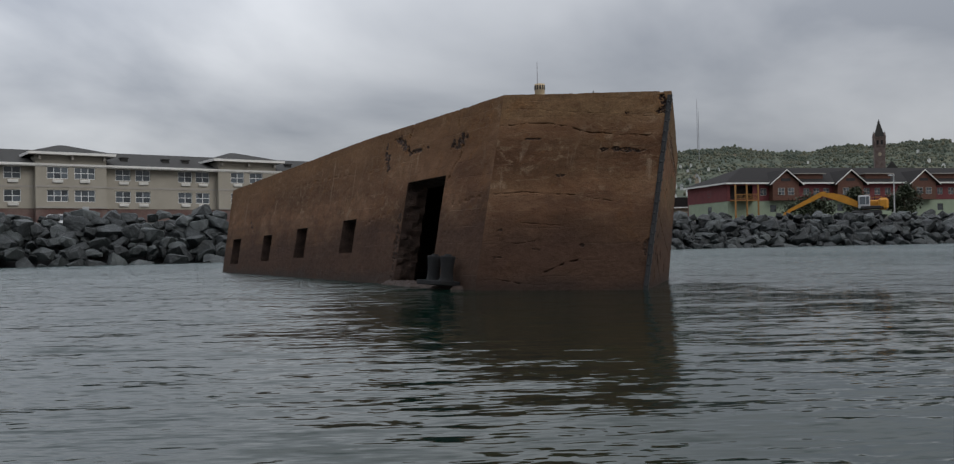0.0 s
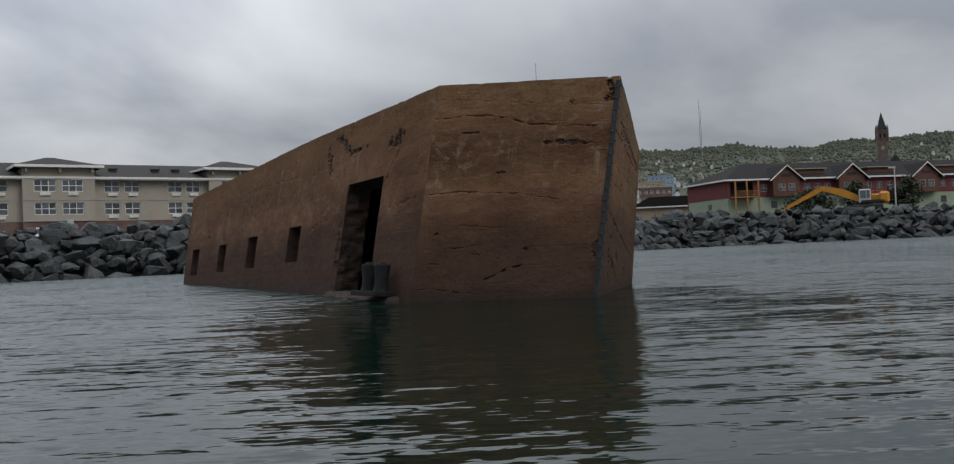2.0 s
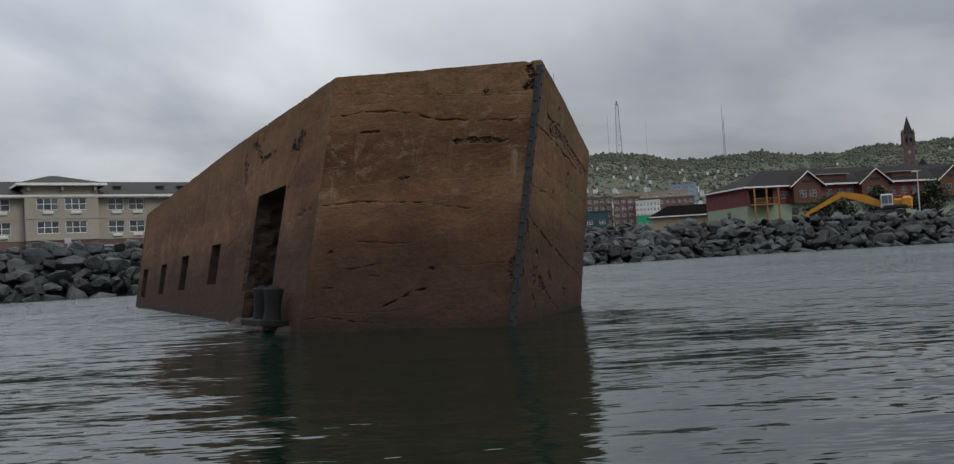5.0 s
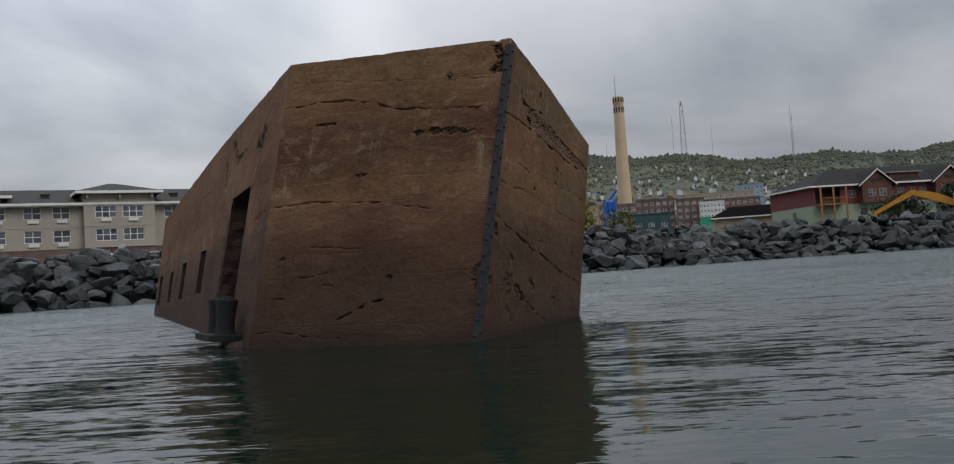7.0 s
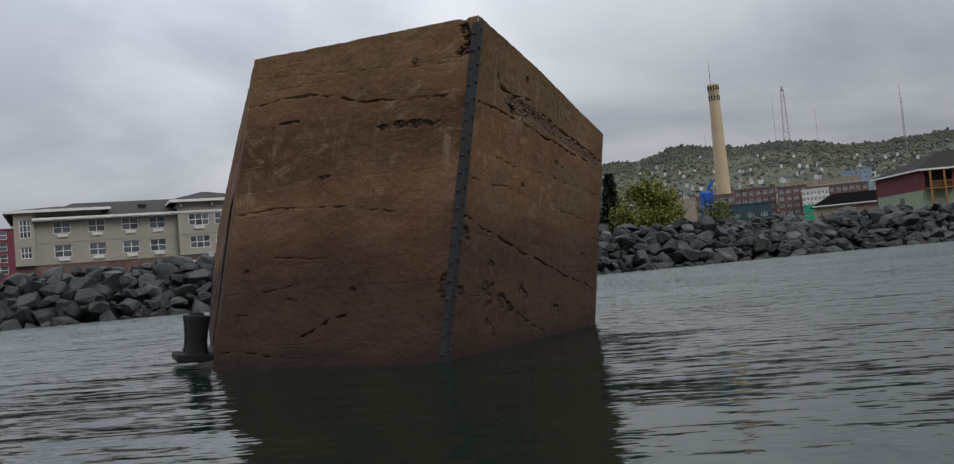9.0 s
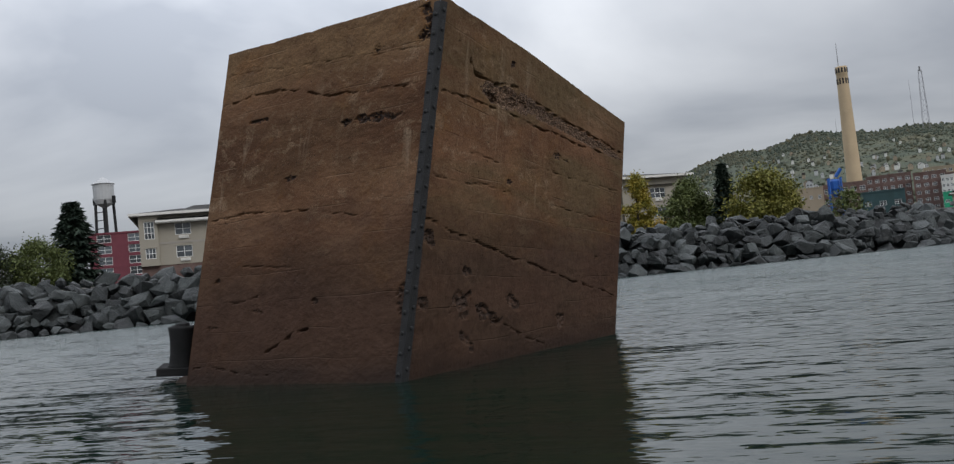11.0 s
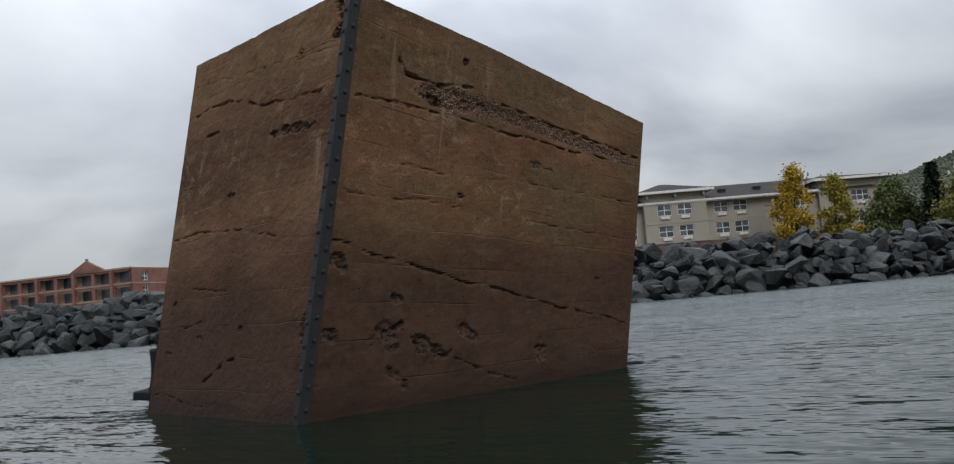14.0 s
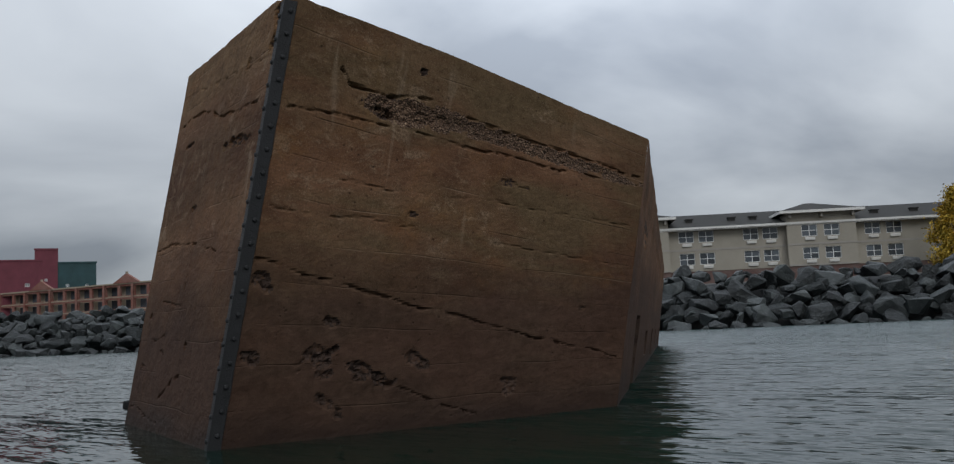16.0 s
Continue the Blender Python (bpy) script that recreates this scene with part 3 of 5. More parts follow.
def ruin_wall(name, p, q, step, holes=(), cracks=(), spalls=(), crown=0.0, thick=0.5, seed=0.0, inner=True, skin=SIDE):
    """One wall between the corners p and q. Openings, cracks and spalls are given in parts of its length and of its height over the water.
    Board courses, cracks and broken patches are carved into a fine mesh; openings go through with deep reveals."""
    p0, p1, q0, q1 = (Vector(x) for x in (LOW[p], TOP[p], LOW[q], TOP[q]))
    length, height = (q0 - p0).length, ((p1 - p0).length + (q1 - q0).length) / 2
    us = np.linspace(0, 1, max(2, round(length / step)) + 1)
    vs = np.linspace(-0.30, 1, max(2, round(height * 1.3 / step)) + 1)
    for h in holes:
        for val in h[:2]:
            us[np.argmin(abs(us - val))] = val
        for val in h[2:]:
            vs[np.argmin(abs(vs - val))] = val
    gu, gv = np.meshgrid(us, vs, indexing="ij")
    x, y = gu * length, gv * height
    wob = np.array([[0.05 * fbm(a * 2.2 + seed, b * 2.2, 3.1, 3) for a, b in zip(ra, rb)] for ra, rb in zip(x, y)])
    broad = np.array([[fbm(a * 1.2 + seed, b * 1.7, 7.7, 3) for a, b in zip(ra, rb)] for ra, rb in zip(x, y)])
    fine = np.array([[fbm(a * 7 + seed, b * 9, 1.7, 3) for a, b in zip(ra, rb)] for ra, rb in zip(x, y)])
    chips = np.array([[fbm(a * 24 + seed, b * 26, 4.7, 2) for a, b in zip(ra, rb)] for ra, rb in zip(x, y)])
    depth = -0.008 * broad - 0.003 * fine - 0.0025 * chips
    course = np.floor((y + wob) / 0.31)
    depth += 0.003 * np.sin(course * 12.9898 + seed)
    for line, wide, deep in cracks:
        d = near_line(x, y + wob * 0.6 + 0.012 * fine, [(a * length, b * height) for a, b in line])
        ragged = wide * (0.55 + 1.3 * np.clip(0.5 + 1.2 * fine, 0, 1))
        depth -= 0.85 * deep * np.clip(0.55 + 0.8 * broad + 1.6 * fine, 0.08, 1.15) * np.clip(1 - d / np.maximum(0.30 * ragged, 0.85 * step), 0, 1) ** 1.2
    sound = depth.copy()
    gravel = np.zeros(x.shape)
    for cu, cv, ru, rv, tilt, deep, *pale in spalls:
        dx, dy = x - cu * length, y - cv * height
        ct, st = math.cos(radians(tilt)), math.sin(radians(tilt))
        e = np.hypot((dx * ct + dy * st) / ru, (-dx * st + dy * ct) / rv)
        if pale:
            gravel = np.maximum(gravel, (e + 0.5 * fine + 0.3 * broad < 1.05) * 1.0)
            depth -= 0.5 * deep * np.clip((1.1 - e) * 2.5, 0, 1) * (0.5 + np.clip(chips + 0.3, 0, 1))
            continue
        depth -= 0.7 * deep * np.clip((1.05 - e + 0.9 * fine + 0.5 * broad) * 3.5, 0, 1) * (0.25 + 0.45 * np.clip(fine + 0.3, 0, 1) + 1.0 * np.clip(chips + 0.2, 0, 1))
    out = (q0 - p0).cross(p1 - p0).normalized()
    centre = Vector((-1.6, 27.0, 1.5))
    if (p0 - centre).dot(out) < 0:
        out = -out
    bm = bmesh.new()
    lay = bm.loops.layers.uv.new("UVMap")
    at = {}
    nu, nv = len(us), len(vs)
    grid = [[None] * nv for _ in range(nu)]
    for i in range(nu):
        for k in range(nv):
            u, v = us[i], vs[k]
            lift = crown * math.sin(math.pi * min(1, u * 1.9) * 0.5 + math.pi * 0.5 * max(0, (u - 0.2) / 0.8)) if crown else 0.0
            w = v * (1 + lift * max(0.0, v)) if v > 0 else v
            if v > 0.985:
                w -= 0.0022 * max(0.0, float(fine[i, k]) + float(broad[i, k]))
            s = (p0 * (1 - u) + q0 * u) * (1 - w) + (p1 * (1 - u) + q1 * u) * w
            edge = min(1.0, min(u, 1 - u) * length / 0.08)
            s = s + out * float(depth[i, k]) * (0.35 + 0.65 * edge)
            grid[i][k] = bm.verts.new(s - BASE)
            at[grid[i][k]] = (u * length + seed * 7, v * height)

    def hole(i, k):
        u, v = (us[i] + us[i + 1]) / 2, (vs[k] + vs[k + 1]) / 2
        return any(h[0] < u < h[1] and h[2] < v < h[3] for h in holes)

    back = {}

    run = (q0 - p0).normalized()

    def rear(v, layer):
        """The point behind v in a reveal, roughly broken from course to course."""
        if layer == 0:
            return v
        if (v, layer) not in back:
            worn = 1.0 if at[v][0] - seed * 7 < 0.21 * length else 0.2
            rough = worn * 0.09 * noise.noise(Vector((v.co.x * 0.6, layer * 0.9, v.co.z * 5.0))) + worn * 0.03 * noise.noise(v.co * 9.0 + Vector((layer, 0, 0)))
            back[v, layer] = bm.verts.new(v.co - out * (thick * layer / 4) + run * rough + Vector((0, 0, worn * 0.05 * noise.noise(v.co * 4.0 + Vector((0, layer, 0))))))
            at[back[v, layer]] = (at[v][0] + thick * layer / 4, at[v][1])
        return back[v, layer]

    for i in range(nu - 1):
        for k in range(nv - 1):
            if hole(i, k):
                continue
            a, b, c, d = grid[i][k], grid[i + 1][k], grid[i + 1][k + 1], grid[i][k + 1]
            # spall hollows and reveals take the tone with shade painted in
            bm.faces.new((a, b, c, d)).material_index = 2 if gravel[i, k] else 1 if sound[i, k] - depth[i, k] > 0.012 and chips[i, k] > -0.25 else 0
            for di, dk, e, f in ((-1, 0, d, a), (1, 0, b, c), (0, -1, a, b), (0, 1, c, d)):
                ii, kk = i + di, k + dk
                if 0 <= ii < nu - 1 and 0 <= kk < nv - 1 and hole(ii, kk):
                    for layer in range(4):
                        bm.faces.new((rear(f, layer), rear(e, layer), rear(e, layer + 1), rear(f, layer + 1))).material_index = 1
    bmesh.ops.recalc_face_normals(bm, faces=bm.faces[:])
    for face in bm.faces:
        for loop in face.loops:
            loop[lay].uv = at[loop.vert]
    if inner:
        # the plain inner face of the wall, pierced in the same places
        hu = sorted({0.035, 0.965, *(x for h in holes for x in h[:2])})
        hv = sorted({-0.3, 1.0, *(x for h in holes for x in h[2:])})
        for u0, u1 in zip(hu, hu[1:]):
            for v0, v1 in zip(hv, hv[1:]):
                mu, mv = (u0 + u1) / 2, (v0 + v1) / 2
                if any(h[0] < mu < h[1] and h[2] < mv < h[3] for h in holes):
                    continue
                ring = []
                for u, v in ((u0, v0), (u0, v1), (u1, v1), (u1, v0)):
                    s = (p0 * (1 - u) + q0 * u) * (1 - v) + (p1 * (1 - u) + q1 * u) * v - out * (thick + 0.03)
                    ring.append(bm.verts.new(s - BASE))
                bm.faces.new(ring)
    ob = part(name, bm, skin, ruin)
    ob.data.materials.append(SHADED_BREAK)
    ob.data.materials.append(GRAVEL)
    return ob


OPENINGS = [(0.098, 0.192, -0.06, 0.63), (0.335, 0.382, 0.20, 0.438), (0.525, 0.573, 0.168, 0.418), (0.70, 0.748, 0.14, 0.392), (0.893, 0.948, 0.105, 0.386)]
ruin_wall("side_wall", "a", "d", 0.042, OPENINGS,
          cracks=[([(0.093, 0.60), (0.082, 0.68), (0.069, 0.75), (0.085, 0.9), (0.092, 1.0)], 0.05, 0.05),
                  ([(0.20, 1.02), (0.198, 0.97), (0.207, 0.91)], 0.06, 0.07),
                  ([(0.016, 0.482), (0.05, 0.47), (0.092, 0.455)], 0.05, 0.04),
                  ([(0.303, 0.392), (0.27, 0.43), (0.232, 0.448)], 0.045, 0.03),
                  ([(0.30, 0.75), (0.45, 0.79), (0.62, 0.80)], 0.035, 0.02),
                  ([(0.45, 0.30), (0.58, 0.22), (0.70, 0.30)], 0.035, 0.015)],
          spalls=[(0.222, 0.885, 0.40, 0.11, 20, 0.10), (0.185, 0.82, 0.50, 0.05, 0, 0.08), (0.262, 0.80, 0.30, 0.09, 60, 0.08), (0.082, 0.80, 0.10, 0.30, 80, 0.08), (0.83, 0.50, 0.35, 0.07, 30, 0.05), (0.20, 0.3, 0.10, 0.9, 0, 0.08)],
          crown=0.03, seed=1.3)
ruin_wall("front_wall", "a", "b", 0.016, (),
          cracks=[([(0.0, 0.838), (0.10, 0.835), (0.158, 0.852), (0.30, 0.846), (0.451, 0.818), (0.67, 0.78), (0.82, 0.782), (0.98, 0.770)], 0.035, 0.045),
                  ([(0.0, 0.487), (0.2, 0.49), (0.33, 0.487), (0.468, 0.479), (0.72, 0.444), (1.0, 0.418)], 0.03, 0.04),
                  ([(0.39, 0.088), (0.42, 0.098), (0.465, 0.112), (0.53, 0.135), (0.584, 0.145)], 0.045, 0.07),
                  ([(0.23, 0.335), (0.36, 0.333), (0.47, 0.323), (0.475, 0.36), (0.48, 0.40)], 0.02, 0.02),
                  ([(0.02, 0.045), (0.12, 0.052), (0.3, 0.03), (0.42, 0.025)], 0.03, 0.035),
                  ([(0.15, 0.235), (0.25, 0.232), (0.32, 0.25)], 0.03, 0.03),
                  ([(0.03, 0.93), (0.4, 0.905), (0.95, 0.87)], 0.018, 0.012)],
          spalls=[(0.80, 0.70, 0.38, 0.045, -3, 0.05), (0.755, 0.895, 0.06, 0.05, 0, 0.05), (0.96, 0.93, 0.10, 0.20, 8, 0.05), (0.60, 0.215, 0.05, 0.05, 0, 0.05), (0.33, 0.205, 0.06, 0.03, 0, 0.045),
                  (0.10, 0.165, 0.07, 0.03, 0, 0.04), (0.10, 0.30, 0.05, 0.025, 0, 0.04), (0.22, 0.765, 0.20, 0.025, 0, 0.04), (0.42, 0.575, 0.12, 0.02, 0, 0.03), (0.97, 0.2, 0.06, 0.20, 0, 0.05)],
          seed=2.9, inner=False, skin=FRONT)
ruin_wall("prow_wall", "b", "c", 0.016, (),
          cracks=[([(0.14, 0.872), (0.16, 0.845), (0.234, 0.848), (0.372, 0.862), (0.487, 0.853)], 0.04, 0.065), ([(0.487, 0.853), (0.652, 0.85), (0.983, 0.845)], 0.04, 0.05),
                  ([(0.03, 0.761), (0.147, 0.766), (0.277, 0.768), (0.458, 0.771), (0.75, 0.79), (0.99, 0.81)], 0.04, 0.05),
                  ([(0.03, 0.414), (0.166, 0.385), (0.331, 0.345), (0.611, 0.279), (0.976, 0.185)], 0.035, 0.05),
                  ([(0.27, 0.16), (0.36, 0.125), (0.45, 0.085), (0.59, 0.02)], 0.03, 0.04),
                  ([(0.04, 0.62), (0.30, 0.615), (0.60, 0.64), (0.97, 0.66)], 0.02, 0.02),
                  ([(0.04, 0.53), (0.31, 0.53), (0.65, 0.52), (0.98, 0.51)], 0.02, 0.018)],
          spalls=[(0.30, 0.815, 0.42, 0.10, 2, 0.05, 1), (0.62, 0.822, 1.25, 0.075, 0, 0.03, 1), (0.25, 0.80, 0.20, 0.035, -4, 0.07), (0.19, 0.19, 0.20, 0.085, -28, 0.07), (0.30, 0.155, 0.30, 0.06, -22, 0.06), (0.22, 0.085, 0.17, 0.045, -38, 0.055),
                  (0.43, 0.175, 0.13, 0.05, -30, 0.05), (0.67, 0.09, 0.10, 0.07, -30, 0.06), (0.045, 0.195, 0.09, 0.06, -10, 0.06), (0.215, 0.275, 0.09, 0.03, -10, 0.05), (0.05, 0.36, 0.06, 0.07, 0, 0.05), (0.33, 0.93, 0.05, 0.03, 0, 0.04),
                  (0.36, 0.56, 0.08, 0.03, -10, 0.035), (0.85, 0.35, 0.05, 0.03, 0, 0.03), (0.62, 0.70, 0.20, 0.03, -4, 0.025)],
          seed=4.4, inner=False, crown=0.010, skin=PROW)
ruin_wall("side_wall", "c", "f", 0.09, [(0.115, 0.17, -0.05, 0.34), *((u0, u1, v0 * 0.3, v1 * 0.6) for u0, u1, v0, v1 in OPENINGS[1:])],
          cracks=[([(0.0, 0.8), (0.4, 0.82), (0.9, 0.8)], 0.06, 0.03)], spalls=[(0.1, 0.7, 0.5, 0.1, 0, 0.05)], seed=6.2)
ruin_wall("end_wall", "d", "f", 0.25, (), seed=8.8)

# the flat roof slab, a little below the walls' upper edges
bm = bmesh.new()
mid = sum((Vector(TOP[k]) for k in "abcdf"), Vector()) / 5
inset = {k: Vector(TOP[k]) + (mid - Vector(TOP[k])).normalized() * 0.30 - Vector((0, 0, 0.06)) for k in "abcdf"}
for lift in (0.0, -0.35):
    ring = [bm.verts.new(inset[k] + Vector((0, 0, lift)) - BASE) for k in "abcfd"]
    hub = bm.verts.new(mid + Vector((0, 0, lift - 0.02)) - BASE)
    for i in range(5):
        bm.faces.new((ring[i], ring[(i + 1) % 5], hub))
bm.verts.ensure_lookup_table()
for i in range(5):
    j = (i + 1) % 5
    bm.faces.new((bm.verts[i], bm.verts[j], bm.verts[6 + j], bm.verts[6 + i]))
bmesh.ops.recalc_face_normals(bm, faces=bm.faces[:])
part("roof_slab", bm, SIDE, ruin)

# steel angle that guards the prow, with its bolts
b0, b1 = Vector(LOW["b"]), Vector(TOP["b"])
lean = (b1 - b0).normalized()
to_a = (Vector(LOW["a"]) - b0).normalized()
to_c = (Vector(LOW["c"]) - b0).normalized()
n_ab = lean.cross(to_a).normalized()
n_bc = to_c.cross(lean).normalized()
if n_ab.dot(Vector((0, -1, 0))) < 0:
    n_ab = -n_ab
if n_bc.dot(Vector((1, 0, 0))) < 0:
    n_bc = -n_bc
bm = bmesh.new()
foot, head = b0 - lean * 0.9, b1 - lean * 0.07
rings = []
for k in range(41):
    s = foot.lerp(head, k / 40)
    nip = s + (n_ab + n_bc) * 0.018
    w1 = 0.078 + 0.006 * noise.noise((k * 0.7, 1, 2))
    w2 = 0.108 + 0.006 * noise.noise((k * 0.7, 5, 2))
    rings.append([bm.verts.new(p - BASE) for p in (nip - n_ab * 0.0 + to_a * 0.0, nip + to_c * w2, s + to_c * w2 - n_bc * 0.02, s - n_ab * 0.02 - n_bc * 0.02, s + to_a * w1 - n_ab * 0.02, nip + to_a * w1)])
for p, q in zip(rings, rings[1:]):
    for k in range(6):
        bm.faces.new((p[k], p[(k + 1) % 6], q[(k + 1) % 6], q[k]))
bm.faces.new(rings[-1])
bmesh.ops.recalc_face_normals(bm, faces=bm.faces[:])
angle = part("corner_plate", bm, STEEL, ruin, "dark steel corner plate studded with bolts")
bolt_me = bpy.data.meshes.new("bolt")
bm = lathe([(0.021, 0.0), (0.021, 0.006), (0.016, 0.014), (0.006, 0.018)], 10)
bm.to_mesh(bolt_me)
bolt_me.materials.append(STEEL)
for k in range(19):
    s = b0.lerp(b1, 0.02 + k * 0.0515)
    for side, n, w in ((to_a, n_ab, 0.045), (to_c, n_bc, 0.064)):
        m = Matrix.Translation(s + lean * (0.04 if n is n_bc else 0.0) + side * w + n * 0.017 + (n_bc if n is n_ab else n_ab) * 0.018 - BASE) @ n.to_track_quat("Z", "Y").to_matrix().to_4x4()
        again("bolt", bolt_me, angle, m)

# rubble ledge at the foot of the doorway
bm = bmesh.new()
along = (Vector(LOW["d"]) - Vector(LOW["a"])).normalized()
off = Vector((-along.y, along.x, 0))
if off.dot(Vector((-1, 0, 0))) < 0:
    off = -off
rows = []
for i in range(90):
    s = 0.30 + i * 0.058
    row = []
    wide = (0.62 + 0.18 * fbm(s * 1.3, 4.0)) * min(1.0, (i + 1) / 6) * min(1.0, (90 - i) / 30)
    for k in range(14):
        u = k / 13
        z = 0.085 * (1 - u ** 3) - 0.25 * u ** 4 + 0.05 * fbm(s * 5, u * 4, 2) + 0.03 * fbm(s * 14, u * 11, 2)
        row.append(bm.verts.new(Vector(LOW["a"]) + along * s + off * (wide * u - 0.25) + Vector((0, 0, z)) - BASE))
    rows.append(row)
for a, b in zip(rows, rows[1:]):
    for k in range(13):
        bm.faces.new((a[k], a[k + 1], b[k + 1], b[k]))
bmesh.ops.recalc_face_normals(bm, faces=bm.faces[:])
lay = bm.loops.layers.uv.new("UVMap")
part("ledge", bm, RUBBLE, ruin, "ledge of broken wet concrete")

# pair of mooring posts on one plate, leaning with the ruin
mid_post = (Vector((0.03, 17.87, 0.125)) + Vector((-0.23, 18.28, 0.125))) / 2
turn = math.atan2(0.41, -0.26)
tilt = Matrix.Rotation(radians(6), 4, Vector((-0.5, 0.85, 0)))
bollard = thing("mooring_bollard", "black cast-iron double mooring bollard on its plate beside the doorway", "bollard", Matrix.Translation(mid_post) @ tilt @ Matrix.Rotation(turn, 4, "Z"))
part("base_plate", boxes((-0.46, 0.46, -0.22, 0.26, -0.05, 0.045), bevel=0.012), IRON, bollard)
post_me = None
for x in (-0.243, 0.243):
    if post_me is None:
        post = part("post", lathe([(0.160, 0.04), (0.142, 0.065), (0.130, 0.11), (0.124, 0.20), (0.128, 0.32), (0.140, 0.43), (0.153, 0.495), (0.154, 0.520), (0.138, 0.534), (0.075, 0.538), (0.072, 0.565), (0.0601, 0.572)], 28), IRON, bollard)
        for f in post.data.polygons:
            f.use_smooth = True
        post_me = post.data
        post.location.x = x
    else:
        again("post", post_me, bollard, Matrix.Translation((x, 0, 0)))

# ---- the rock revetment along the shore ----
rng = random.Random(7)
ROCKS = []
for k in range(14):
    bm = bmesh.new()
    for _ in range(16):
        v = Vector((rng.uniform(-1, 1), rng.uniform(-1, 1), rng.uniform(-1, 1)))
        v /= max(abs(v.x), abs(v.y), abs(v.z)) ** 0.55 * v.length ** 0.45
        bm.verts.new((v.x * 0.5, v.y * rng.uniform(0.36, 0.46), v.z * rng.uniform(0.27, 0.37)))
    hull = bmesh.ops.convex_hull(bm, input=bm.verts[:])
    bmesh.ops.delete(bm, geom=[e for e in hull["geom_interior"] if isinstance(e, bmesh.types.BMVert)], context="VERTS")
    bmesh.ops.dissolve_limit(bm, angle_limit=radians(14), verts=bm.verts[:], edges=bm.edges[:])
    bmesh.ops.bevel(bm, geom=bm.edges[:], offset=0.014, segments=1, affect="EDGES")
    bmesh.ops.triangulate(bm, faces=bm.faces[:])
    me = bpy.data.meshes.new("boulder")
    bm.to_mesh(me)
    bm.free()
    me.materials.append(BOULDER)
    ROCKS.append(me)

places = []
s = 0.0
LANES = [(0.2, -0.05, 1.55), (1.2, 0.66, 1.6), (2.2, 1.35, 1.6), (3.2, 2.05, 1.65), (4.3, 2.7, 1.6), (5.6, 3.15, 1.5), (1.8, 0.85, 1.3), (3.0, 1.65, 1.3), (4.0, 2.35, 1.2)]
for lane, (back_off, z, size) in enumerate(LANES):
    s = rng.uniform(0, 1)
    while s < SHORE_LENGTH:
        p, way = shore_at(s)
        inland = Vector((-way.y, way.x, 0))
        k = rng.choice((0.5, 0.65, 0.8, 0.95, 1.2)) * size
        pos = p + inland * (back_off + rng.uniform(-0.35, 0.35)) + Vector((0, 0, z + rng.uniform(-0.18, 0.22)))
        turn = Euler((rng.uniform(-0.6, 0.6) + 0.35, rng.uniform(-0.5, 0.5), rng.uniform(0, 6.28))).to_matrix().to_4x4()
        places.append((pos, Matrix.Translation(pos) @ turn @ Matrix.Diagonal((k * rng.uniform(0.9, 1.25), k * rng.uniform(0.85, 1.15), k * rng.uniform(0.8, 1.15), 1)), rng.randrange(14)))
        s += k * rng.uniform(0.66, 0.92)
revetment = thing("rock_revetment", "bank of heaped dark grey quarried boulders along the shore", "rock bank", Matrix())
near = [r for r in places if -34 < r[0].x < 16]
near_set = {id(r) for r in sorted(near, key=lambda r: abs(r[0].x + 10))[:300]}
verts, faces = [], []
for r in places:
    if id(r) in near_set:
        continue
    me = ROCKS[r[2]]
    n = len(verts)
    verts += [tuple(r[1] @ v.co) for v in me.vertices]
    faces += [tuple(n + i for i in f.vertices) for f in me.polygons]
me = bpy.data.meshes.new("riprap")
me.from_pydata(verts, [], faces)
me.materials.append(ROCK)
ob = new("riprap", me)
ob.parent = revetment
tagged(ob, kind="stuff")


# ---- the cream hotel behind the rocks ----
hotel = thing("hotel", "long cream stucco hotel with grey roofs and brick base", "hotel", Matrix.Translation((-60, 94.1, 0)) @ Matrix.Rotation(math.atan2(0.564, 0.826), 4, "Z"))
L, DEEP, GROUND = 69.4, 17.0, 2.8
two = window_meshes(1.75, 1.35, 1, (0.5,))
three = window_meshes(2.25, 1.35, 2, (0.5,))
ROWS_Z = (6.65, 9.25)
main_x = {"single": [4.9, 8.4, 11.9, 14.8, 26.7, 29.0, 34.1, 36.3, 47.8, 50.2, 55.4, 57.8]}
bays = [(17.0, 24.6, (19.3, 22.2), three), (38.0, 45.7, (40.5, 43.0), two)]
holes = [(x - 0.875, x + 0.875, z, z + 1.35) for x in main_x["single"] for z in ROWS_Z]
part("wall", holed(2.2, 60.0, 5.9, 10.6, holes, 0.3), STUCCO, hotel)
part("base_wall", boxes((0.2, L, 0.06, 0.4, GROUND, 5.9)), DARK_BRICK, hotel, "dark red brick base")
part("end_wall", boxes((0.2, 0.5, 0.4, DEEP, GROUND, 10.6), (L - 0.4, L - 0.1, 0.4, DEEP, GROUND, 10.6), (0.2, L, DEEP, DEEP + 0.3, GROUND, 10.6)), STUCCO, hotel)
part("band", boxes((2.2, 60.0, -0.04, 0.0, 8.28, 8.5)), STUCCO_BAND, hotel)
ac = bpy.data.meshes.new("air_conditioner")
b = boxes((-0.55, 0.55, -0.16, 0.0, -0.46, -0.10), bevel=0.03)
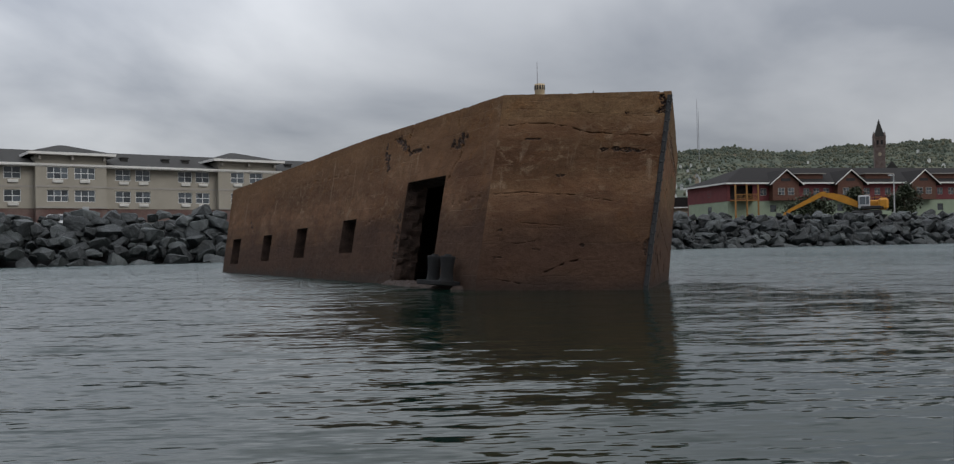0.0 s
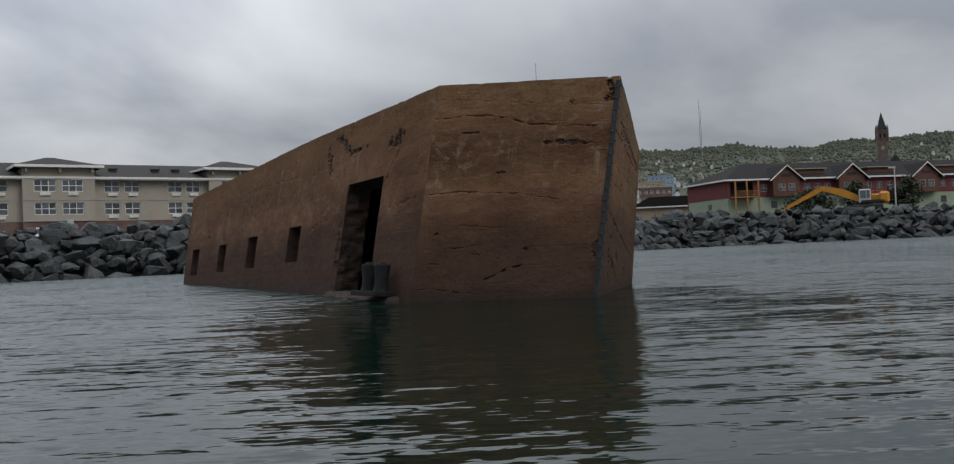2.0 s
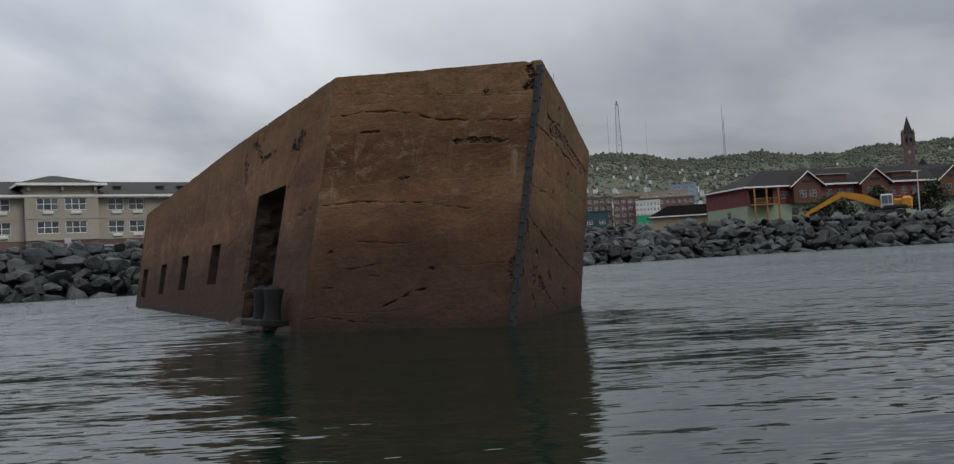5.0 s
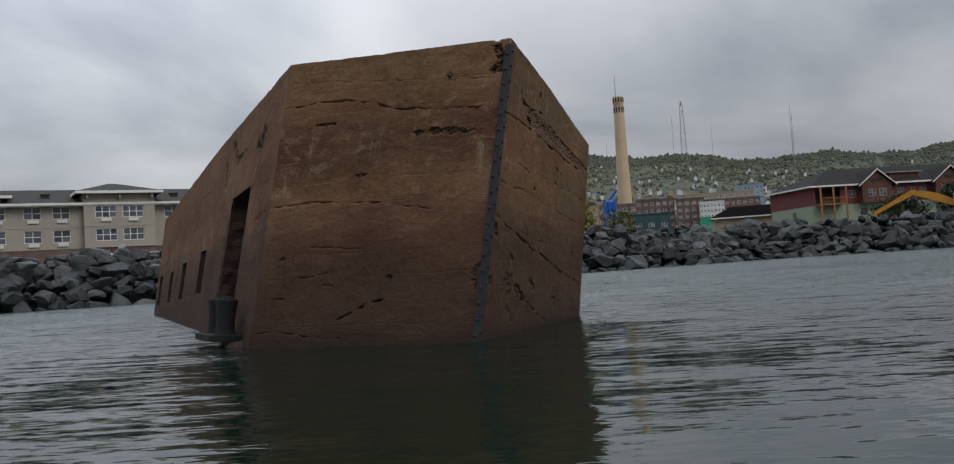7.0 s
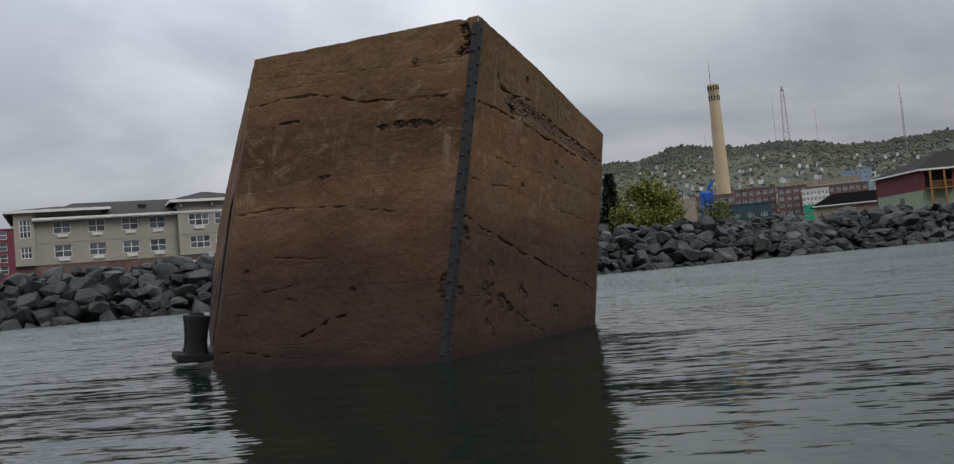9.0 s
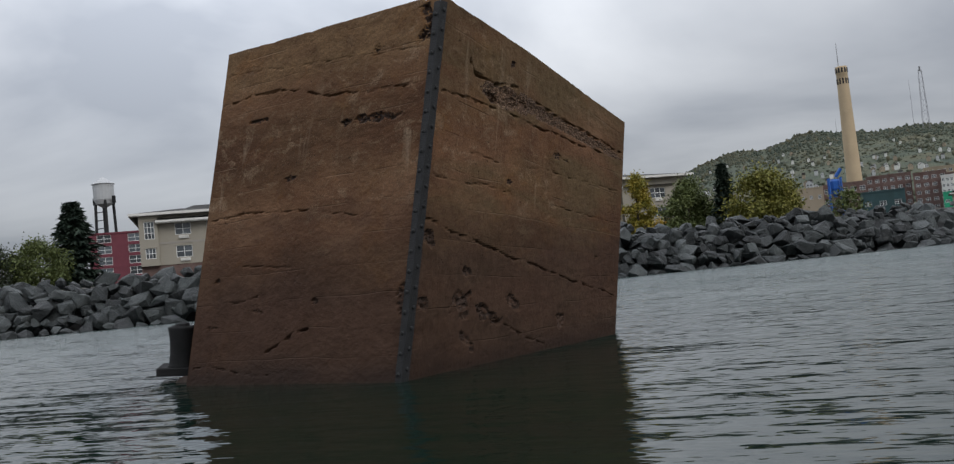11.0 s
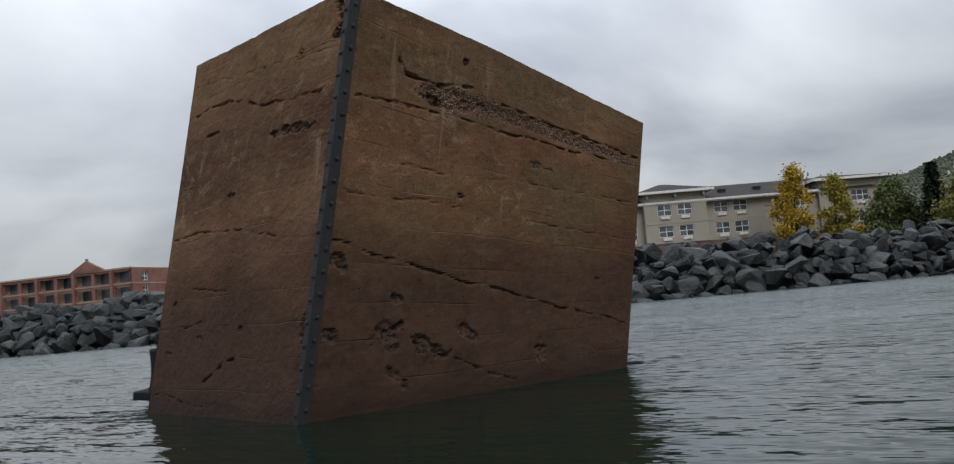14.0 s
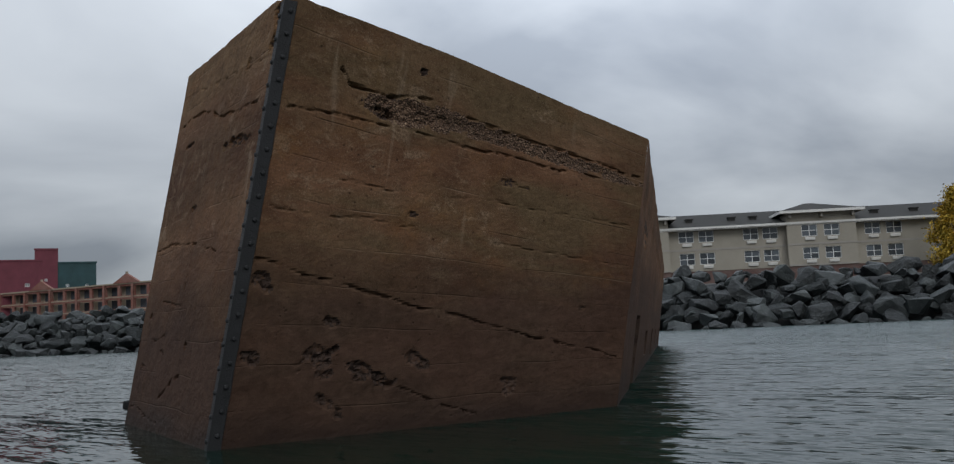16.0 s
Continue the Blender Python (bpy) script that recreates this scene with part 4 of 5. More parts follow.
for k in range(4):
    box(b, -0.5, 0.5, -0.185, -0.16, -0.42 + k * 0.08, -0.38 + k * 0.08)
b.to_mesh(ac)
ac.materials.append(TRIM)
for x in main_x["single"]:
    for z in ROWS_Z:
        put_window(two, hotel, Matrix.Translation((x, 0.1, z)))
        again("air_conditioner", ac, hotel, Matrix.Translation((x + 0.05, 0, z)))


def hip(x0, x1, y0, y1, z0, z1, inset, over=0.0):
    """A hipped roof over a rectangle, with a thin eave."""
    bm = bmesh.new()
    e = [bm.verts.new(p) for p in ((x0 - over, y0 - over, z0), (x1 + over, y0 - over, z0), (x1 + over, y1 + over, z0), (x0 - over, y1 + over, z0))]
    ym = (y0 + y1) / 2
    r = [bm.verts.new((x0 + inset, ym, z1)), bm.verts.new((x1 - inset, ym, z1))]
    bm.faces.new((e[0], e[1], r[1], r[0]))
    bm.faces.new((e[2], e[3], r[0], r[1]))
    bm.faces.new((e[1], e[2], r[1]))
    bm.faces.new((e[3], e[0], r[0]))
    bm.faces.new(e[::-1])
    return bm


part("roof", hip(2.2, L - 2, -0.6, DEEP, 10.95, 13.35, 4.0, 0.35), ROOF_GREY, hotel, "grey shingle roof")
part("fascia", boxes((2.0, 60.0, -1.02, -0.92, 10.72, 10.96), (2.0, 60.0, -0.92, 0.0, 10.62, 10.70)), TRIM, hotel, "white eave board")
for x0, x1, xs, w in bays:
    wide = 2.25 if w is three else 1.75
    hs = [(x - wide / 2, x + wide / 2, z, z + 1.35) for x in xs for z in (6.65, 9.25)]
    part("bay_wall", holed(x0, x1, 5.9, 11.9, hs, 0.3, -0.9), STUCCO, hotel)
    part("bay_side", boxes((x0, x0 + 0.25, -0.6, 4.5, 5.9, 11.9)), STUCCO, hotel)
    part("bay_side", boxes((x1 - 0.25, x1, -0.6, 4.5, 5.9, 11.9)), STUCCO, hotel)
    part("bay_base", boxes((x0, x1, -0.84, 0.06, GROUND, 5.9)), DARK_BRICK, hotel)
    part("band", boxes((x0 - 0.03, x1 + 0.03, -0.95, -0.9, 8.28, 8.5), (x0 - 0.03, x1 + 0.03, -0.96, -0.9, 5.9, 6.1)), STUCCO_BAND, hotel)
    part("bay_roof", hip(x0, x1, -0.9, 9.0, 12.2, 13.6, (x1 - x0) / 2 - 0.4, 0.85), ROOF_GREY, hotel, "low hipped roof over the bay")
    part("fascia", boxes((x0 - 0.87, x1 + 0.87, -1.85, -1.75, 11.92, 12.21), (x0 - 0.87, x0 - 0.77, -1.75, 6.0, 11.92, 12.21), (x1 + 0.77, x1 + 0.87, -1.75, 6.0, 11.92, 12.21), (x0 - 0.77, x1 + 0.77, -1.75, -0.9, 11.92, 12.0)), TRIM, hotel)
    for i in range(3):
        xb = x0 + 0.35 + i * (x1 - x0 - 0.7) / 2
        part("bracket", boxes((xb - 0.12, xb + 0.12, -1.5, -0.9, 11.4, 11.92)), STUCCO_BAND, hotel)
    for x in xs:
        for z in ROWS_Z:
            put_window(w, hotel, Matrix.Translation((x, -0.8, z)))
            if z > 9 or w is two:
                again("air_conditioner", ac, hotel, Matrix.Translation((x, -0.9, z)))
# the two taller ends
part("end_block", holed(60.0, L, 5.9, 11.9, [(x - 1.1, x + 1.1, z, z + 1.35) for x in (65.2,) for z in ROWS_Z], 0.3, -0.5), STUCCO, hotel)
part("end_block_side", boxes((L - 0.3, L, -0.2, DEEP, 5.9, 11.9), (60.0, 60.3, -0.2, DEEP, 5.9, 11.9)), STUCCO, hotel)
part("end_roof", hip(60.0, L, -0.5, DEEP, 12.2, 13.5, 4.2, 0.85), ROOF_GREY, hotel)
part("fascia", boxes((59.1, L + 0.9, -1.45, -1.35, 11.92, 12.21), (L + 0.8, L + 0.9, -1.35, DEEP + 0.8, 11.92, 12.21), (59.1, 59.2, -1.35, 5, 11.92, 12.21), (59.2, L + 0.8, -1.35, -0.5, 11.92, 12.0)), TRIM, hotel)
part("band", boxes((60.0, L + 0.03, -0.54, -0.5, 8.28, 8.5)), STUCCO_BAND, hotel)
for z in ROWS_Z:
    put_window(three, hotel, Matrix.Translation((65.2, -0.4, z)))
again("air_conditioner", ac, hotel, Matrix.Translation((65.2, -0.5, 9.25)))
part("end_block", holed(0.2, 2.2, 5.9, 11.9, [(0.75, 1.85, 6.7, 7.9), (0.75, 1.85, 8.9, 10.9)], 0.3, -0.5), STUCCO, hotel)
part("end_block_side", boxes((0.2, 0.5, -0.2, DEEP, 5.9, 11.9), (1.9, 2.2, -0.2, 1.5, 5.9, 11.9), (2.2, 9.0, 0.2, 0.5, 10.75, 11.6), (8.7, 9.0, 0.5, DEEP, 10.75, 11.6)), STUCCO, hotel)
part("end_roof", hip(0.2, 9.0, 0.0, DEEP, 11.85, 13.1, 4.2, 0.95), ROOF_GREY, hotel)
part("fascia", boxes((-0.8, 9.98, -1.05, -0.95, 11.58, 11.87), (-0.8, -0.7, -0.95, DEEP, 11.58, 11.87), (-0.7, 9.98, -0.95, 0.2, 11.58, 11.64)), TRIM, hotel)
small, tall = window_meshes(1.1, 1.2, 2, (0.5,)), window_meshes(1.1, 2.0, 2, (0.35, 0.68))
put_window(small, hotel, Matrix.Translation((1.3, -0.4, 6.7)))
put_window(tall, hotel, Matrix.Translation((1.3, -0.4, 8.9)))
# what stands behind the panes: closed rooms
part("room_wall", boxes((0.5, L - 0.5, 1.0, 1.1, 5.9, 10.55), (17.3, 24.3, 0.1, 0.2, 5.9, 11.8), (38.3, 45.4, 0.1, 0.2, 5.9, 11.8)), BLIND, hotel)
vent = bpy.data.meshes.new("roof_vent")
b = boxes((-0.4, 0.4, -0.3, 0.3, 0, 0.55), (-0.5, 0.5, -0.4, 0.4, 0.55, 0.68))
b.to_mesh(vent)
vent.materials.append(ROOF_GREY)
for x in (9.5, 13.5, 27.5, 32.5, 35.0, 49.0, 53.5, 57.0):
    again("roof_vent", vent, hotel, Matrix.Translation((x, 2.6, 11.6)))


# ---- other buildings of the shore and the town ----
RED_SIDING = painted("barn-red siding", (0.115, 0.026, 0.028), 0.8, 0.2, 0.8, 0.2)
GREEN_SIDING = painted("pale green siding", (0.23, 0.28, 0.20), 0.8, 0.12, 0.8, 0.2)
CEDAR = painted("orange-brown cedar shingle", (0.095, 0.042, 0.028), 0.85, 0.3, 3.0, 0.3)
OCHRE = painted("ochre-stained timber", (0.24, 0.12, 0.035), 0.8, 0.3, 2.0, 0.2)
YELLOW = painted("worn yellow machine paint", (0.46, 0.205, 0.017), 0.5, 0.2, 2.0, 0.1)
BLACK = painted("black rubber and shade", (0.02, 0.02, 0.021), 0.8, 0.3, 2.0, 0.1)
BRICK_RED = make_brick("orange-red brick", (0.20, 0.072, 0.052))
BRICK_TOWN = make_brick("brown town brick", (0.11, 0.060, 0.052))
SANDSTONE = make_brick("brown sandstone", (0.085, 0.055, 0.050))
MAROON = painted("maroon painted wall", (0.14, 0.036, 0.050), 0.85, 0.2, 0.4, 0.2)
TEAL = painted("dark teal painted wall", (0.030, 0.065, 0.070), 0.85, 0.3, 0.5, 0.2)
TAN = painted("tan chimney concrete", (0.46, 0.36, 0.235), 0.9, 0.12, 0.15, 0.2)
BEIGE = painted("beige masonry", (0.30, 0.25, 0.185), 0.9, 0.15, 0.3, 0.2)
BLUE = painted("bright blue steel", (0.012, 0.09, 0.36), 0.5, 0.2, 0.8, 0.1)
WHITE_WALL = painted("white painted wall", (0.62, 0.62, 0.60), 0.8, 0.08, 0.3, 0.1)
PALE_BLUE = painted("pale blue cladding", (0.22, 0.32, 0.42), 0.5, 0.15, 0.2, 0.1)
SIGN_GREEN = painted("green hoarding", (0.02, 0.30, 0.16), 0.7, 0.2, 0.4, 0.1)
MAST = painted("galvanised mast steel", (0.20, 0.20, 0.215), 0.6, 0.2, 0.1, 0.1)
TANK = painted("silver tank paint", (0.42, 0.43, 0.44), 0.5, 0.15, 0.4, 0.1)
DARK_FRAME = painted("dark window frame", (0.05, 0.045, 0.045), 0.6, 0.1, 2.0, 0.1)


def gable_roof(w, d, z0, z1, over=0.3):
    return prism([(-w / 2 - over, z0), (w / 2 + over, z0), (0, z1)], -over, d + over)


inn = thing("waterfront_inn", "red and pale green inn with brown gabled roof", "inn", Matrix.Translation((49.9, 157.3, 0)) @ Matrix.Rotation(radians(11.2), 4, "Z"))
LONG = 62.0
inn_up, inn_low = window_meshes(1.25, 1.25, 1, (0.5,), frame_mat=STUCCO_BAND), window_meshes(1.25, 1.25, 0, (0.5,), frame_mat=DARK_FRAME)
gables = (10.7, 23.7, 39.1, 52.5)
ups = [7.0, 8.9, 10.7, 12.6, 15.6, 17.6, 19.6, 22.4, 25.0, 28.0, 30.2, 32.4, 35.0, 37.8, 40.4, 43.6, 46.0, 48.4, 51.0, 53.8, 57.0, 59.6]
part("lower_wall", holed(0, LONG, 3.8, 7.6, [(x - 0.62, x + 0.62, 5.6, 6.85) for x in ups[1::2]], 0.25), GREEN_SIDING, inn, "pale green lower wall")
part("upper_wall", holed(0, LONG, 7.6, 10.8, [(0.5, 4.9, 7.9, 10.3), *((x - 0.62, x + 0.62, 8.55, 9.8) for x in ups)], 0.25, -0.05), RED_SIDING, inn, "barn-red upper wall")
part("lower_end_wall", boxes((0.0, 0.25, 0.26, 15, 3.8, 7.6)), GREEN_SIDING, inn)
part("upper_end_wall", boxes((-0.05, 0.2, 0.22, 15, 7.6, 10.8)), RED_SIDING, inn)
part("back_wall", boxes((0, LONG, 15, 15.3, 3.8, 10.8)), RED_SIDING, inn)
part("room_wall", boxes((0.6, LONG - 0.5, 1.6, 1.7, 3.8, 10.7)), BLACK, inn)
part("roof", hip(0, LONG, 0, 15, 10.8, 14.1, 7.0, 0.7), ROOF_BROWN, inn, "brown shingle roof")
part("fascia", boxes((-0.72, LONG, -0.78, -0.68, 10.55, 10.82), (-0.78, -0.68, -0.68, 15.6, 10.55, 10.82)), TRIM, inn)
for x in ups:
    put_window(inn_up, inn, Matrix.Translation((x, 0.02, 8.55)))
for x in ups[1::2]:
    put_window(inn_low, inn, Matrix.Translation((x, 0.07, 5.6)))
for y, z in ((6.5, 8.6), (6.5, 5.6)):
    put_window(inn_low, inn, Matrix.Translation((-0.06, y, z)) @ Matrix.Rotation(radians(-90), 4, "Z"))
for gx in gables:
    part("gable", prism([(gx - 2.6, 7.6), (gx + 2.6, 7.6), (gx + 2.6, 10.7), (gx, 12.7), (gx - 2.6, 10.7)], -1.3, -0.055), CEDAR, inn, "cedar-shingled gable")
    part("gable_roof", prism([(gx - 3.3, 10.45), (gx, 13.05), (gx + 3.3, 10.45), (gx + 3.3, 10.2), (gx, 12.8), (gx - 3.3, 10.2)], -1.7, 5.0), ROOF_BROWN, inn)
    part("rake", prism([(gx - 3.35, 10.42), (gx, 13.08), (gx + 3.35, 10.42), (gx + 3.35, 10.24), (gx, 12.88), (gx - 3.35, 10.24)], -1.78, -1.7), TRIM, inn)
    part("louvre", boxes((gx - 0.9, gx + 0.9, -1.36, -1.3, 11.0, 11.5)), BLACK, inn)
    put_window(inn_up, inn, Matrix.Translation((gx - 0.95, -1.38, 8.55)))
    put_window(inn_up, inn, Matrix.Translation((gx + 0.95, -1.38, 8.55)))
for dx in (17.2, 31.4, 45.8):
    part("dormer", prism([(dx - 2.6, 11.6), (dx + 2.6, 11.6), (dx + 2.6, 12.45), (dx - 2.6, 12.45)], 1.2, 4.5), CEDAR, inn)
    part("dormer_roof", boxes((dx - 3.0, dx + 3.0, 0.8, 5.4, 12.45, 12.58)), STUCCO_BAND, inn)
part("balcony_deck", boxes((0.4, 5.0, -1.9, -0.06, 7.55, 7.75)), OCHRE, inn)
part("balcony_rail", boxes((0.4, 5.0, -1.9, -1.82, 8.65, 8.75), (0.4, 5.0, -1.9, -1.82, 7.95, 8.02)), OCHRE, inn)
for x in (0.5, 2.7, 4.9):
    part("balcony_post", boxes((x - 0.12, x + 0.12, -1.95, -1.75, 3.8, 10.4)), OCHRE, inn)
for k in range(18):
    part("baluster", boxes((0.7 + k * 0.24, 0.74 + k * 0.24, -1.88, -1.84, 8.02, 8.65)), OCHRE, inn)

shed = thing("low_building", "low grey-roofed outbuilding beside the inn", "building", Matrix.Translation((39.0, 184.0, 0)) @ Matrix.Rotation(radians(-8), 4, "Z"))
part("wall", boxes((0, 14, 0, 8, 3.9, 7.6)), BEIGE, shed)
part("roof", prism([(-0.6, 7.5), (14.6, 7.5), (14.6, 7.7), (10.5, 9.6), (3.0, 9.6), (-0.6, 7.7)], -0.6, 8.6), ROOF_BROWN, shed)
part("eave", boxes((-0.65, 14.65, -0.7, -0.6, 7.42, 7.66)), TRIM, shed)

# ---- yellow excavator on the bank ----
digger = thing("excavator", "yellow excavator with its long arm reaching over the rocks", "excavator", Matrix.Translation((50.6, 106.7, 3.3)) @ Matrix.Rotation(math.atan2(-3.4, 8.2), 4, "Z"))
part("track", boxes((-1.7, 1.7, -1.2, -0.7, 0, 0.75), bevel=0.2), BLACK, digger)
part("track", boxes((-1.7, 1.7, 0.7, 1.2, 0, 0.75), bevel=0.2), BLACK, digger)
part("body", boxes((-0.5, 1.9, -0.2, 1.2, 0.85, 1.95), bevel=0.15), YELLOW, digger)
part("deck", boxes((-0.7, 1.9, -1.2, -0.2, 0.85, 1.25), bevel=0.08), BLACK, digger)
part("exhaust", tube(bmesh.new(), (1.0, 0.6, 1.9), (1.0, 0.6, 2.5), 0.07), BLACK, digger)
part("handrail", boxes((0.5, 1.8, -0.3, -0.25, 2.25, 2.3), (0.5, 0.55, -0.3, -0.25, 1.25, 2.25), (1.75, 1.8, -0.3, -0.25, 1.25, 2.25)), YELLOW, digger)
part("counterweight", boxes((1.3, 2.4, -1.2, 1.2, 0.75, 2.15), bevel=0.25), YELLOW, digger)
cab = part("cab", boxes((-0.9, 0.4, -1.15, -0.25, 0.9, 2.5), bevel=0.12), TANK, digger, "pale cab with dark windows")
part("cab_window", boxes((-0.95, -0.89, -1.05, -0.35, 1.4, 2.35), (-0.75, -0.15, -1.19, -1.14, 1.45, 2.35), (-0.05, 0.28, -1.19, -1.14, 1.45, 2.35)), GLASS, cab)


def bent_arm(points, wide):
    """A box girder through points in x and z, given with its depth at each."""
    up = [(x, z + h / 2) for x, z, h in points]
    down = [(x, z - h / 2) for x, z, h in reversed(points)]
    return prism(up + down, -wide / 2, wide / 2)


part("boom", bent_arm([(-0.3, 1.2, 0.55), (-1.2, 1.6, 0.8), (-2.4, 2.15, 0.95), (-3.6, 2.55, 0.75), (-4.9, 2.85, 0.45)], 0.42), YELLOW, digger)
part("stick", bent_arm([(-4.5, 3.0, 0.36), (-5.1, 2.78, 0.66), (-8.9, 0.85, 0.4)], 0.34), YELLOW, digger)
part("bucket", prism([(-8.7, 0.95), (-9.3, 0.75), (-9.5, 0.2), (-9.1, -0.2), (-8.5, 0.1)], -0.5, 0.5), YELLOW, digger)
bm = tube(bmesh.new(), (-1.9, 0, 2.35), (-4.9, 0, 3.1), 0.09)
part("hydraulic_ram", bm, BLACK, digger)
bm = tube(bmesh.new(), (-0.5, 0.3, 1.0), (-2.2, 0.3, 1.9), 0.1)
part("hydraulic_ram", bm, MAST, digger)

lamp = thing("street_lamp", "tall slim grey street lamp on the shore path", "street lamp", Matrix.Translation((54.2, 107.0, 3.2)))
part("pole", tube(bmesh.new(), (0, 0, 0), (0, 0, 5.0), 0.09, 0.06), TANK, lamp)
part("lamp_head", boxes((-0.7, 0.1, -0.12, 0.12, 4.95, 5.08), bevel=0.03), TANK, lamp)


# ---- far town ----
def block(name, label, x0, y0, x1, y1, deep, z0, z1, wall, cols, rows, win=(1.6, 1.5), roof=None):
    """A flat-roofed building whose front runs from (x0, y0) to (x1, y1), with real openings."""
    w = math.hypot(x1 - x0, y1 - y0)
    ob = thing(name, label, "building", Matrix.Translation((x0, y0, 0)) @ Matrix.Rotation(math.atan2(y1 - y0, x1 - x0), 4, "Z"))
    top = z1 - 0.9
    spots = [(w * (c + 0.5) / cols, z0 + (top - z0) * (r + 0.45) / rows) for c in range(cols) for r in range(rows)]
    part("wall", holed(0, w, z0 - 4, z1, [(x - win[0] / 2, x + win[0] / 2, z, z + win[1]) for x, z in spots], 0.35), wall, ob)
    part("side_wall", boxes((0, 0.35, 0.35, deep, z0 - 4, z1)), wall, ob)
    part("side_wall", boxes((w - 0.35, w, 0.35, deep, z0 - 4, z1)), wall, ob)
    part("roof", boxes((0.35, w - 0.35, 0.35, deep, z1 - 0.5, z1 - 0.3)), roof or ROOF_GREY, ob)
    part("parapet", boxes((-0.12, w + 0.12, -0.12, 0.0, z1 - 0.3, z1 + 0.1)), wall, ob)
    ws = window_meshes(win[0], win[1], 1, (0.5,), 0.09, single=True)
    for x, z in spots:
        put_window(ws, ob, Matrix.Translation((x, 0.12, z)))
    return ob


block("warehouse", "beige flat-roofed warehouse in the town", 13.5, 307, 25.6, 306.5, 20, 8, 18.7, BEIGE, 5, 2, (0.9, 1.2))
block("brick_building", "dark brown brick town building", 26.0, 316.5, 39.0, 315.5, 20, 8, 19.6, BRICK_TOWN, 5, 3)
block("brick_building", "large dark brown brick town building", 41.0, 336, 54.5, 334, 24, 8, 21.8, BRICK_TOWN, 6, 5, (1.3, 1.2))
block("brick_building", "dark brick building with stepped roof", 54.5, 330, 64.0, 328.5, 20, 8, 20.9, BRICK_TOWN, 4, 5, (1.4, 1.1))
block("office_building", "white office with bands of dark windows", 61.2, 322.5, 69.4, 321, 14, 12.5, 18.8, WHITE_WALL, 7, 3, (0.8, 1.0))
block("hoarding_building", "low green-fronted shop under the white office", 60.5, 318, 68.6, 316.6, 4, 8, 13.3, SIGN_GREEN, 4, 1, (1.2, 1.0))
block("glass_building", "pale blue clad hospital building", 116, 515.6, 130.5, 512.3, 25, 20, 37.6, PALE_BLUE, 7, 6, (1.4, 1.2), WHITE_WALL)
block("office_building", "grey town office block", 80, 470, 114, 466, 25, 14, 31.5, BEIGE, 14, 5, (1.4, 1.4))
block("brick_building", "long reddish town block", 70, 400, 100, 396, 20, 10, 24.0, BRICK_TOWN, 12, 4, (1.4, 1.4))
block("dark_shed", "black shed with a blue front", 31.5, 262, 42.0, 261, 10, 7, 13.2, TEAL, 3, 1, (1.6, 1.2))
block("loft_building", "maroon painted building with large windows", -146.5, 186.8, -135.2, 195.0, 16, 9, 20.6, MAROON, 2, 4, (3.2, 1.9))
block("red_mill", "maroon windowless mill with roof stubs", -222, 78, -203, 111.5, 20, 10, 20.6, MAROON, 6, 1, (1.0, 0.8))
block("mill_tower", "maroon tower of the mill", -203.8, 110, -201.6, 114.4, 10, 10, 23.2, MAROON, 1, 1, (0.6, 0.6))
block("teal_building", "dark teal windowless block", -201.8, 114.5, -198.0, 122.0, 14, 10, 20.0, TEAL, 2, 1, (0.7, 0.7))

hopper = thing("blue_hopper", "bright blue steel hopper and conveyor frame", "hopper", Matrix.Translation((27.6, 286.5, 7.0)))
for x in (-1.6, 1.6):
    for y in (-1.6, 1.6):
        part("leg", tube(bmesh.new(), (x, y, 0), (x, y, 12.5), 0.28), BLUE, hopper)
part("bin", lathe([(0.5, 7.0), (1.5, 9.5), (1.5, 11.6), (1.0, 12.2)], 10), BLUE, hopper)
part("chute", tube(bmesh.new(), (0.4, 0, 12.8), (2.0, 0, 15.0), 0.5), BLUE, hopper)
for z in (4.0, 8.0):
    part("brace", boxes((-1.6, 1.6, -1.7, -1.5, z, z + 0.3)), BLUE, hopper)

stack = thing("smokestack", "tall tan concrete smokestack with dark openings near its top", "smokestack", Matrix.Translation((42.0, 383.5, 6.0)))
shaft = part("shaft", lathe([(3.35, 0), (3.1, 10), (2.75, 22), (2.4, 42), (2.12, 56.5), (2.12, 59.5), (2.2, 59.6), (2.2, 62.4), (2.05, 62.5)], 32), TAN, stack)
for f in shaft.data.polygons:
    f.use_smooth = len(f.vertices) == 4
for k in range(12):
    a = 2 * math.pi * k / 12
    m = Matrix.Rotation(a, 4, "Z")
    again("slot", (slot := part("slot", boxes((2.0, 2.2, -0.28, 0.28, 55.6, 57.8)), BLACK, stack)).data if k == 0 else slot.data, stack, m)
    again("vent", (vent_part := part("vent", boxes((2.0, 2.26, -0.34, 0.34, 60.0, 61.9)), BLACK, stack)).data if k == 0 else vent_part.data, stack, m)
part("aerial", tube(bmesh.new(), (-0.9, 0, 62), (-0.9, 0, 72), 0.16, 0.08), MAST, stack)

